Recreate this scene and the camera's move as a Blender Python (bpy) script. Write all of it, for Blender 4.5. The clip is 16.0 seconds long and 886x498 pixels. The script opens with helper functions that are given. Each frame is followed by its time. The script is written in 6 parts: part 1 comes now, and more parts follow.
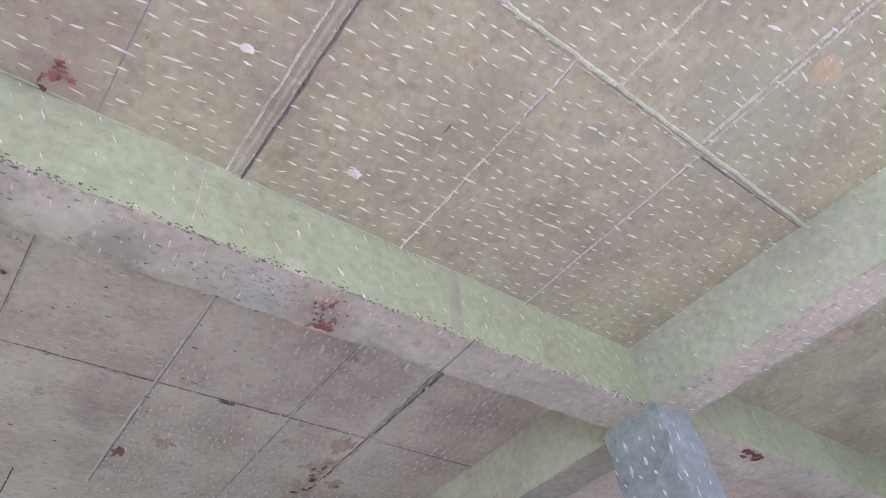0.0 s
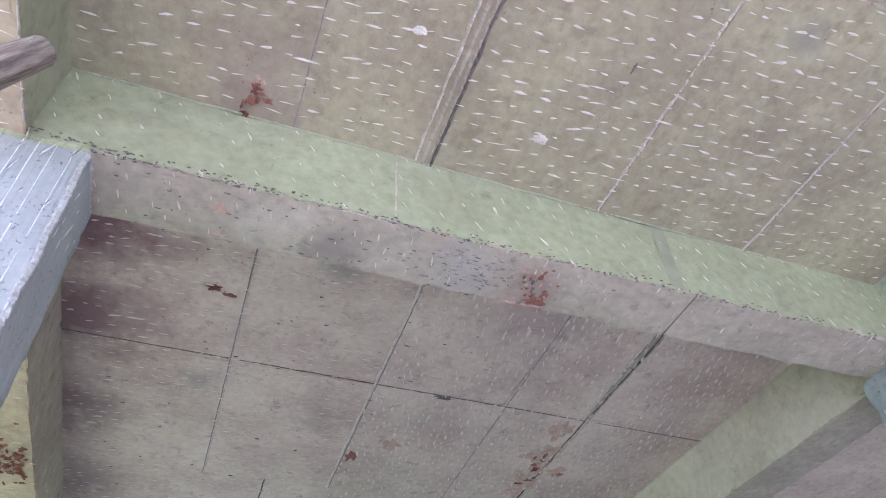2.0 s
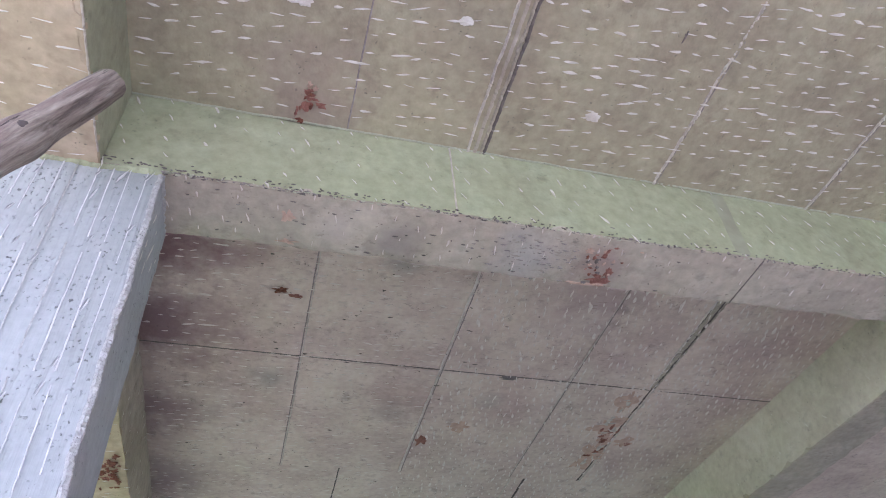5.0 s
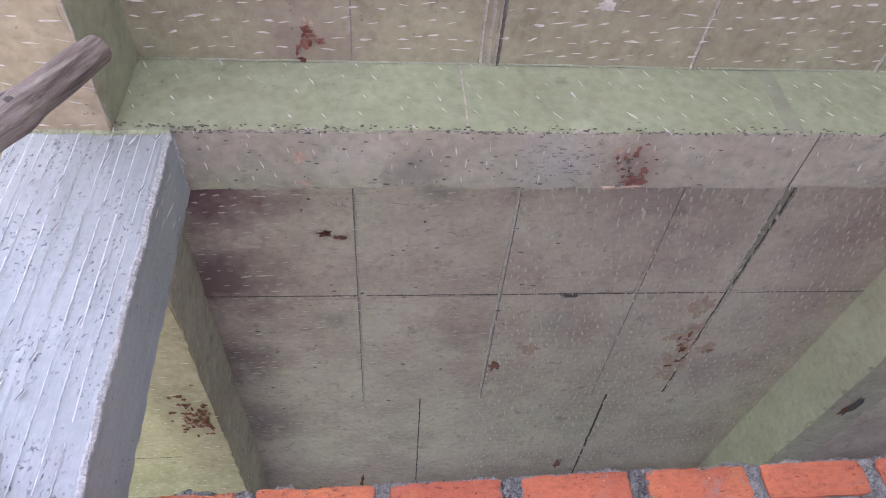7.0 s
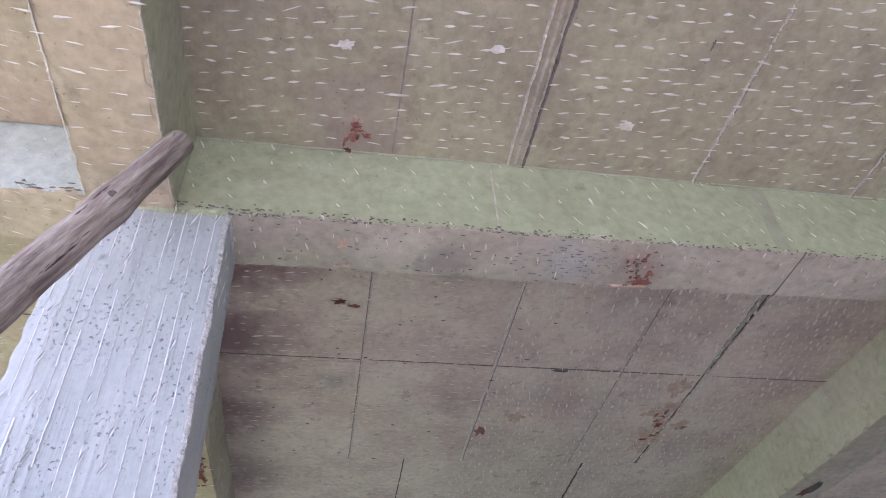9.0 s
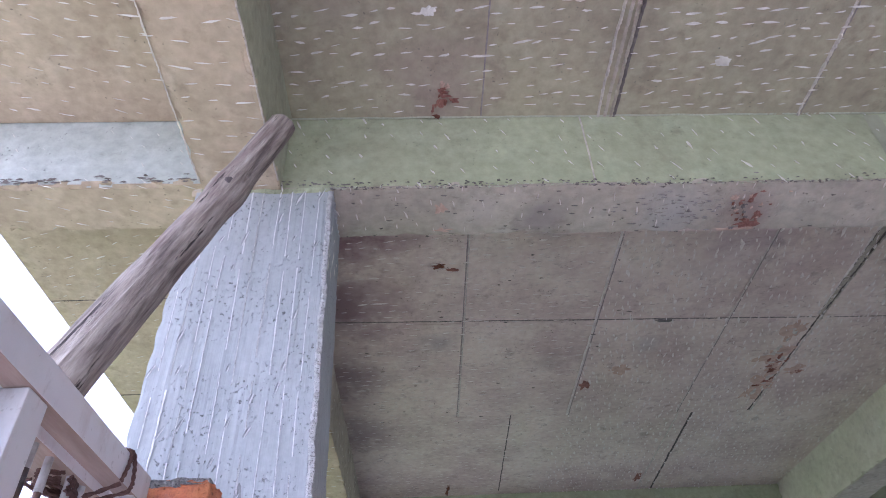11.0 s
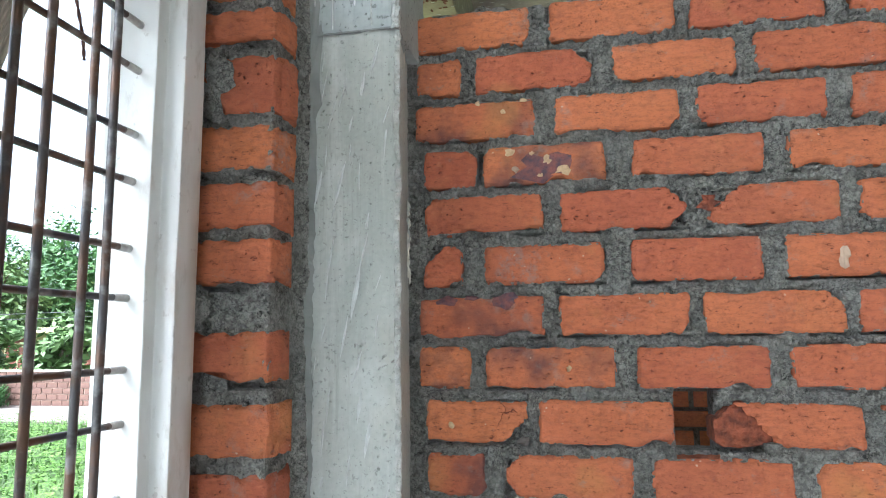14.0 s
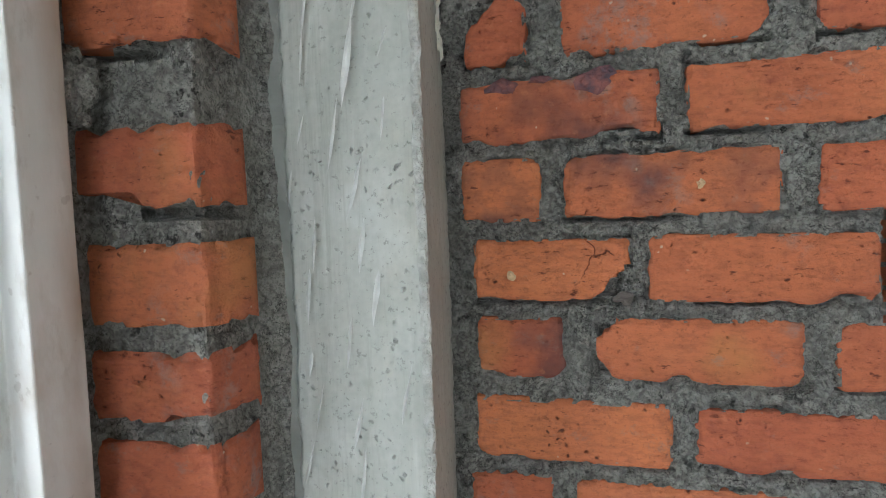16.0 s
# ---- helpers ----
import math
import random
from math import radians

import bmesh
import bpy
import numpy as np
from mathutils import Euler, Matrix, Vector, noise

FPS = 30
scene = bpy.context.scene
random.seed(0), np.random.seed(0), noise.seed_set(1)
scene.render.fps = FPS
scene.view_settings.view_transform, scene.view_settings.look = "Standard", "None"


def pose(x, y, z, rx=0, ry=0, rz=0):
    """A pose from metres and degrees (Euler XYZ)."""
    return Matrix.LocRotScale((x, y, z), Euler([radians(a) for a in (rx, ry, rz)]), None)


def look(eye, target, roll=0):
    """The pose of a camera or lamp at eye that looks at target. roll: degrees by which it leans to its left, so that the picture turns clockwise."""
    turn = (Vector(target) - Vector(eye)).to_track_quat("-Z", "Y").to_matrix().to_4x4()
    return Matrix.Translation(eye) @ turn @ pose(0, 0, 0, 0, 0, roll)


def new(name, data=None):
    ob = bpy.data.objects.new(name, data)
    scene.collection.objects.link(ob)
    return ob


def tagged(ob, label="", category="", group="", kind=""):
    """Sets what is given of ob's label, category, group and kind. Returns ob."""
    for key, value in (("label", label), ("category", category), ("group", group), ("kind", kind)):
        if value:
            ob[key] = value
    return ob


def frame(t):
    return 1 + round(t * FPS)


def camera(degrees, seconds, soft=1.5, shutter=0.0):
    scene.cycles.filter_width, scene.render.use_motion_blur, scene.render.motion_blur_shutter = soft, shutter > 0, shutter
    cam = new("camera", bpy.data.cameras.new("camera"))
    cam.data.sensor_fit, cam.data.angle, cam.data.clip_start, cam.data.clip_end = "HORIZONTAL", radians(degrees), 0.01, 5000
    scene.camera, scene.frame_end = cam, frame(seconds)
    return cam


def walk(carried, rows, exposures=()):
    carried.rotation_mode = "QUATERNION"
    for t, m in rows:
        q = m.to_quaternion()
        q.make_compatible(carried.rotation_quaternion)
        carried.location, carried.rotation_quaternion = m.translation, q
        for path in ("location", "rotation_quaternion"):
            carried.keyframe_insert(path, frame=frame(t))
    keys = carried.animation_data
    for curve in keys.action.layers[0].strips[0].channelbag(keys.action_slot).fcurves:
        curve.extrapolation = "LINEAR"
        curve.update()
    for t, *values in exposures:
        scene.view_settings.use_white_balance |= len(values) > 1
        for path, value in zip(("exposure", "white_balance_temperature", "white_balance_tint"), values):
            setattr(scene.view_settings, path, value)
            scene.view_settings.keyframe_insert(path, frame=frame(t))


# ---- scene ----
cam = camera(68.3, 16.0, 1.0)
PATH = [
    (0, (0.434, -1.421, 1.833), (1.4430, -0.4065, 3.2305), -10.06),
    (0.5, (0.368, -1.330, 1.847), (1.2560, -0.2879, 3.3051), -9.99),
    (1, (0.330, -1.271, 1.840), (1.1782, -0.1756, 3.2821), -9.23),
    (1.5, (0.319, -1.246, 1.828), (1.0638, -0.0395, 3.2381), -5.62),
    (2, (0.383, -1.254, 1.831), (0.9704, -0.0046, 3.2784), -5.67),
    (2.5, (0.457, -1.295, 1.821), (0.8164, -0.0073, 3.3082), -3.31),
    (3, (0.474, -1.301, 1.806), (0.6715, 0.0596, 3.2584), -1.42),
    (3.2, (0.480, -1.295, 1.803), (0.7094, 0.0602, 3.2552), -3.73),
    (5.3, (0.290, -1.260, 1.856), (0.7925, 0.0937, 3.2404), -6.58),
    (5.5, (0.301, -1.248, 1.849), (0.7626, 0.1629, 3.1891), -6.17),
    (6, (0.378, -1.239, 1.854), (0.7451, 0.2100, 3.1823), -6.02),
    (6.5, (0.479, -1.247, 1.844), (0.7270, 0.2762, 3.1156), -4.68),
    (7, (0.498, -1.255, 1.835), (0.7257, 0.2622, 3.1179), -6.30),
    (7.5, (0.400, -1.287, 1.856), (0.6183, 0.1642, 3.2148), -8.46),
    (8, (0.328, -1.338, 1.859), (0.6372, 0.0825, 3.2326), -8.17),
    (8.2, (0.313, -1.362, 1.849), (0.6669, 0.0595, 3.2103), -7.28),
    (10.3, (0.267, -1.475, 1.849), (0.5623, -0.0670, 3.2390), -3.43),
    (10.5, (0.261, -1.467, 1.852), (0.5696, -0.0649, 3.2443), -5.19),
    (11, (0.241, -1.446, 1.832), (0.3308, 0.0743, 3.1281), -3.34),
    (11.2, (0.240, -1.432, 1.820), (0.2498, 0.1281, 3.0715), -2.13),
    (11.5, (0.238, -1.409, 1.801), (0.0967, 0.2577, 2.8966), -0.65),
    (11.6, (0.252, -1.396, 1.791), (0.0303, 0.3163, 2.8010), 0.59),
    (11.7, (0.266, -1.382, 1.781), (-0.0753, 0.4014, 2.6195), -0.12),
    (11.8, (0.280, -1.368, 1.772), (-0.0892, 0.4392, 2.5438), -0.91),
    (12, (0.308, -1.341, 1.752), (-0.0813, 0.4880, 2.4613), -0.66),
    (12.3, (0.376, -1.311, 1.742), (-0.0283, 0.5585, 2.3268), -0.18),
    (12.5, (0.422, -1.291, 1.735), (-0.0629, 0.5683, 2.2914), -1.47),
    (12.8, (0.440, -1.266, 1.713), (-0.0709, 0.6127, 2.1703), -4.50),
    (13, (0.453, -1.249, 1.698), (-0.0688, 0.6463, 2.0639), -4.71),
    (13.2, (0.429, -1.239, 1.700), (-0.0543, 0.6667, 2.0662), -3.74),
    (13.5, (0.394, -1.224, 1.704), (-0.1018, 0.6730, 2.1006), -2.34),
    (13.7, (0.356, -1.200, 1.701), (-0.1332, 0.7184, 1.9870), -1.76),
    (14, (0.299, -1.164, 1.696), (-0.0737, 0.7836, 1.9594), -0.68),
    (14.2, (0.276, -1.148, 1.688), (-0.0432, 0.8118, 1.9241), -1.32),
    (14.5, (0.241, -1.126, 1.675), (-0.0532, 0.8469, 1.8249), 0.76),
    (14.7, (0.239, -1.087, 1.665), (-0.0301, 0.8902, 1.7945), 2.74),
    (15, (0.235, -1.030, 1.651), (-0.1011, 0.9411, 1.6886), 1.87),
    (15.2, (0.259, -0.971, 1.654), (-0.2019, 0.9747, 1.6422), 0.19),
    (15.5, (0.296, -0.883, 1.658), (-0.3827, 0.9979, 1.6248), 0.19),
    (16, (0.235, -0.749, 1.622), (-0.3502, 1.1598, 1.4966), -2.16),
]
walk(cam, [(t, look(eye, target, roll)) for t, eye, target, roll in PATH],
     [(0.0, 3.19, 5050, 30), (1.0, 3.22, 5050, 30), (2.0, 3.20, 4980, 28), (2.5, 3.04, 4990, 27), (3.0, 2.86, 5060, 30), (5.5, 2.92, 5120, 29), (7.0, 2.89, 5190, 31), (7.5, 2.84, 5190, 29),
      (8.0, 2.82, 5190, 30), (10.5, 2.70, 5160, 31), (11.0, 2.57, 4990, 31), (11.5, 2.28, 4870, 29), (12.0, 2.15, 5080, 15), (12.5, 2.43, 5210, 8), (13.5, 2.53, 5370, 3), (14.5, 2.49, 5490, 3),
      (15.5, 2.41, 5620, 5), (16.0, 2.37, 5620, 3)])

# ---- light ----
SUN_ELEV, SUN_TURN = radians(52), radians(205)
world = bpy.data.worlds.new("overcast_sky")
scene.world = world
world.use_nodes = True
wn = world.node_tree
wn.nodes.clear()
sky = wn.nodes.new("ShaderNodeTexSky")
sky.sky_type, sky.sun_disc, sky.sun_elevation, sky.sun_rotation = "NISHITA", False, SUN_ELEV, SUN_TURN
sky.air_density, sky.dust_density, sky.ozone_density = 1.0, 6.0, 1.0
bg = wn.nodes.new("ShaderNodeBackground")
bg.inputs["Strength"].default_value = 0.15
wo = wn.nodes.new("ShaderNodeOutputWorld")
grey = wn.nodes.new("ShaderNodeHueSaturation")
grey.inputs["Saturation"].default_value = 0.25
wn.links.new(sky.outputs[0], grey.inputs["Color"])
wn.links.new(grey.outputs[0], bg.inputs[0])
wn.links.new(bg.outputs[0], wo.inputs[0])
sun = new("sun", bpy.data.lights.new("sun", "SUN"))
sun.data.energy, sun.data.angle, sun.data.color = 1.15, radians(25), (1.0, 0.97, 0.93)
sun.matrix_world = look((-6.0, -12.0, 17.0), (0, 0, 0))


# ---- materials ----
class Nodes:
    """Short hand for building a node material."""

    def __init__(self, name, rough=0.8, metal=0.0, fixed=False):
        self.m = bpy.data.materials.new(name)
        self.m.use_nodes = True
        self.t = self.m.node_tree
        self.b = self.t.nodes["Principled BSDF"]
        self.b.inputs["Roughness"].default_value = rough
        self.b.inputs["Metallic"].default_value = metal
        self.co = self.t.nodes.new("ShaderNodeNewGeometry").outputs["Position"] if fixed else self.t.nodes.new("ShaderNodeTexCoord").outputs["Object"]

    def add(self, kind, **inp):
        n = self.t.nodes.new(kind)
        for k, v in inp.items():
            key = k.replace("_", " ")
            if hasattr(v, "is_linked"):
                self.t.links.new(v, n.inputs[key])
            else:
                n.inputs[key].default_value = v
        return n

    def stretch(self, sx, sy, sz):
        n = self.t.nodes.new("ShaderNodeMapping")
        n.inputs["Scale"].default_value = (sx, sy, sz)
        self.t.links.new(self.co, n.inputs["Vector"])
        return n.outputs[0]

    def noise(self, scale, detail=4.0, vec=None, rough=0.55):
        n = self.add("ShaderNodeTexNoise", Vector=vec or self.co, Scale=scale, Detail=detail, Roughness=rough)
        return n.outputs["Fac"]

    def warp(self, scale, amount, vec=None):
        """Coordinates shaken by noise, to break up regular cells."""
        n = self.add("ShaderNodeTexNoise", Vector=vec or self.co, Scale=scale, Detail=3.0).outputs["Color"]
        out = vec or self.co
        for op, other in (("SUBTRACT", (0.5, 0.5, 0.5)), ("SCALE", amount), ("ADD", None)):
            v = self.t.nodes.new("ShaderNodeVectorMath")
            v.operation = op
            self.t.links.new(n, v.inputs[0])
            if op == "SCALE":
                v.inputs["Scale"].default_value = amount
            elif op == "ADD":
                self.t.links.new(out, v.inputs[1])
            else:
                v.inputs[1].default_value = other
            n = v.outputs[0]
        return n

    def cells(self, scale, vec, feature="F1", out="Distance"):
        n = self.t.nodes.new("ShaderNodeTexVoronoi")
        n.feature = feature
        n.inputs["Scale"].default_value = scale
        self.t.links.new(vec, n.inputs["Vector"])
        return n.outputs[out]

    def ramp(self, fac, lo, hi):
        n = self.t.nodes.new("ShaderNodeMapRange")
        n.inputs["From Min"].default_value, n.inputs["From Max"].default_value = lo, hi
        self.t.links.new(fac, n.inputs["Value"])
        return n.outputs["Result"]

    def mix(self, fac, a, b, blend="MIX"):
        n = self.t.nodes.new("ShaderNodeMix")
        n.data_type, n.blend_type = "RGBA", blend
        for sock, v in ((n.inputs[0], fac), (n.inputs[6], a), (n.inputs[7], b)):
            if hasattr(v, "is_linked"):
                self.t.links.new(v, sock)
            elif isinstance(v, (int, float)):
                sock.default_value = v
            else:
                sock.default_value = (*v, 1)
        return n.outputs[2]

    def times(self, a, b, op="MULTIPLY"):
        n = self.t.nodes.new("ShaderNodeMath")
        n.operation = op
        for sock, v in zip(n.inputs, (a, b)):
            if hasattr(v, "is_linked"):
                self.t.links.new(v, sock)
            else:
                sock.default_value = v
        return n.outputs[0]

    def done(self, colour, height=None, depth=0.003, rough=None):
        self.t.links.new(colour, self.b.inputs["Base Color"])
        if rough is not None:
            self.t.links.new(rough, self.b.inputs["Roughness"])
        if height is not None:
            n = self.add("ShaderNodeBump", Height=height, Strength=1.0, Distance=depth)
            self.t.links.new(n.outputs[0], self.b.inputs["Normal"])
        return self.m


def concrete(name, base, stain, light, pits=0.5, grain=(1, 1, 1), rough=0.85, depth=0.003, spots=()):
    """Cast concrete: broad stains, pale bloom, fine grain, dark pin holes."""
    k = Nodes(name, rough)
    g = k.stretch(*grain)
    broad = k.ramp(k.noise(2.6, 5, g), 0.38, 0.68)
    c = k.mix(broad, base, stain)
    c = k.mix(k.times(k.ramp(k.noise(7.0, 6, g), 0.52, 0.75), 0.7), c, light)
    c = k.mix(k.times(k.ramp(k.noise(16.0, 6, g, 0.65), 0.55, 0.70), 0.55), c, (stain[0] * 0.8, stain[1] * 0.78, stain[2] * 0.78))
    c = k.mix(0.24, c, k.mix(k.ramp(k.noise(30.0, 6, rough=0.62), 0.3, 0.7), (0.25, 0.25, 0.25), (0.85, 0.85, 0.85)), "OVERLAY")
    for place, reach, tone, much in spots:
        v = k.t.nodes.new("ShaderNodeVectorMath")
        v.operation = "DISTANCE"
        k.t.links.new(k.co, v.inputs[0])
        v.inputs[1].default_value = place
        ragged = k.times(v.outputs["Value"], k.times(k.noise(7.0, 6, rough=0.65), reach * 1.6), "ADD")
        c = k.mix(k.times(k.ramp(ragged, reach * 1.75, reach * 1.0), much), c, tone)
    cell = k.cells(55.0, k.warp(45.0, 0.03))
    hole = k.times(k.ramp(cell, 0.20, 0.06), k.ramp(k.noise(11.0, 3), 0.52, 0.60))
    c = k.mix(k.times(hole, pits), c, (0.06, 0.055, 0.05))
    blot = k.times(k.ramp(k.noise(11.0, 4), 0.63, 0.72), 0.55 * pits)
    c = k.mix(blot, c, (stain[0] * 0.45, stain[1] * 0.45, stain[2] * 0.45))
    if pits > 0.7:
        fleck = k.times(k.ramp(k.noise(26.0, 5, k.stretch(1, 2.4, 1), 0.6), 0.60, 0.67), k.ramp(k.noise(4.0, 4), 0.42, 0.60))
        c = k.mix(k.times(fleck, 0.55), c, (stain[0] * 0.5, stain[1] * 0.5, stain[2] * 0.52))
    h = k.times(k.noise(38.0, 6), k.times(hole, -0.6), "ADD")
    return k.done(c, h, depth)


def plain(name, a, b, scale=20.0, rough=0.6, metal=0.0, depth=0.001, grain=(1, 1, 1)):
    k = Nodes(name, rough, metal)
    v = k.stretch(*grain)
    c = k.mix(k.ramp(k.noise(scale, 5, v), 0.35, 0.65), a, b)
    return k.done(c, k.noise(scale * 4, 4, v), depth)


SLAB_NEAR = concrete("slab_concrete_beige", (0.393, 0.362, 0.230), (0.303, 0.264, 0.177), (0.454, 0.425, 0.277), 0.5,
                     spots=(((0.33, -0.26, 3.468), 0.22, (0.27, 0.19, 0.175), 0.5), ((2.15, -1.25, 3.468), 0.45, (0.37, 0.385, 0.27), 0.4),
                            ((1.74, -0.89, 3.468), 0.08, (0.25, 0.24, 0.20), 0.6), ((0.05, -0.7, 3.468), 0.25, (0.29, 0.235, 0.19), 0.4)))
# spots: darker mauve in a row along the left beam, others scattered inward
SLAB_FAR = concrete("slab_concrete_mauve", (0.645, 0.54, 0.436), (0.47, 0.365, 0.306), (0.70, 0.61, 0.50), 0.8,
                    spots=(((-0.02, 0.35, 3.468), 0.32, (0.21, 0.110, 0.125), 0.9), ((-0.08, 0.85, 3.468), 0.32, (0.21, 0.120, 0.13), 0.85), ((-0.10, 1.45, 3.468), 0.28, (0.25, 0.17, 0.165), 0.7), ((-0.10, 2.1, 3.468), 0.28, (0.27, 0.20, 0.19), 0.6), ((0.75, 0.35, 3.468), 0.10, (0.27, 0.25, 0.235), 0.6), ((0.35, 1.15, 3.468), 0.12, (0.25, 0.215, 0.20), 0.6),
                           ((1.55, 0.45, 3.468), 0.30, (0.33, 0.24, 0.25), 0.4), ((1.35, 1.2, 3.468), 0.10, (0.26, 0.24, 0.22), 0.55), ((0.9, 1.35, 3.468), 0.16, (0.31, 0.24, 0.22), 0.5)))
SLAB_OUT = concrete("slab_concrete_yellow", (0.465, 0.385, 0.252), (0.365, 0.296, 0.19), (0.53, 0.45, 0.315), 0.6)
BEAM_GREEN = concrete("beam_concrete_green", (0.380, 0.405, 0.246), (0.333, 0.346, 0.212), (0.436, 0.478, 0.303), 0.3)
BEAM_PALE = concrete("beam_concrete_pale", (0.46, 0.478, 0.356), (0.40, 0.405, 0.305), (0.52, 0.54, 0.415), 0.35)
BEAM_CREAM = concrete("beam_concrete_cream", (0.60, 0.555, 0.435), (0.52, 0.475, 0.37), (0.66, 0.62, 0.50), 0.45)
BEAM_OLIVE = concrete("beam_concrete_olive", (0.37, 0.375, 0.245), (0.32, 0.315, 0.21), (0.43, 0.44, 0.30), 0.5)
BEAM_SOFFIT = concrete("beam_soffit_concrete", (0.475, 0.425, 0.322), (0.375, 0.328, 0.252), (0.545, 0.51, 0.405), 0.8,
                       spots=(((1.02, -0.05, 3.16), 0.14, (0.50, 0.485, 0.44), 0.6), ((0.62, -0.02, 3.16), 0.10, (0.24, 0.205, 0.19), 0.55), ((0.45, -0.06, 3.16), 0.08, (0.56, 0.50, 0.42), 0.6),
                              ((1.24, -0.03, 3.16), 0.12, (0.31, 0.21, 0.18), 0.5)))
COLUMN_BLUE = concrete("column_concrete_bluish", (0.34, 0.37, 0.36), (0.24, 0.265, 0.26), (0.46, 0.49, 0.48), 0.6)
BEAM_GREY = concrete("beam_concrete_grey", (0.47, 0.50, 0.45), (0.40, 0.42, 0.36), (0.55, 0.58, 0.53), 0.6)
CHIP = plain("chipped_concrete_white", (0.76, 0.74, 0.66), (0.58, 0.555, 0.475), 30)
JOINT = plain("cold_joint_grey", (0.36, 0.37, 0.25), (0.30, 0.30, 0.205), 14, 0.9)
CHIP_SOFT = plain("chipped_concrete_pale", (0.76, 0.70, 0.61), (0.60, 0.54, 0.47), 30)
FIN_GREEN = plain("greenish_mortar_fin", (0.52, 0.535, 0.38), (0.42, 0.43, 0.31), 40, 0.9, depth=0.004)
FIN_TAN = plain("tan_mortar_fin", (0.47, 0.42, 0.31), (0.35, 0.31, 0.235), 40, 0.9, depth=0.004)
FIN = plain("mortar_fin", (0.62, 0.58, 0.47), (0.44, 0.40, 0.33), 40, 0.9, depth=0.004)
SEAM = plain("seam_gap", (0.07, 0.06, 0.05), (0.12, 0.10, 0.09), 40, 0.9)
PIT = plain("pit_hollow", (0.13, 0.115, 0.10), (0.20, 0.175, 0.15), 40, 0.95)
HOLLOW = plain("shallow_hollow", (0.23, 0.20, 0.185), (0.31, 0.275, 0.25), 40, 0.95)
RUST = plain("red_spall", (0.20, 0.082, 0.055), (0.32, 0.150, 0.105), 45, 0.9, depth=0.004)
RUST_PALE = plain("ochre_spall", (0.58, 0.42, 0.31), (0.46, 0.32, 0.235), 30, 0.9, depth=0.003)
CARD = plain("brown_card_scrap", (0.52, 0.42, 0.27), (0.42, 0.33, 0.20), 18, 0.9)
RUST_DARK = plain("dark_rust", (0.11, 0.035, 0.02), (0.22, 0.08, 0.04), 60, 0.9, depth=0.005)


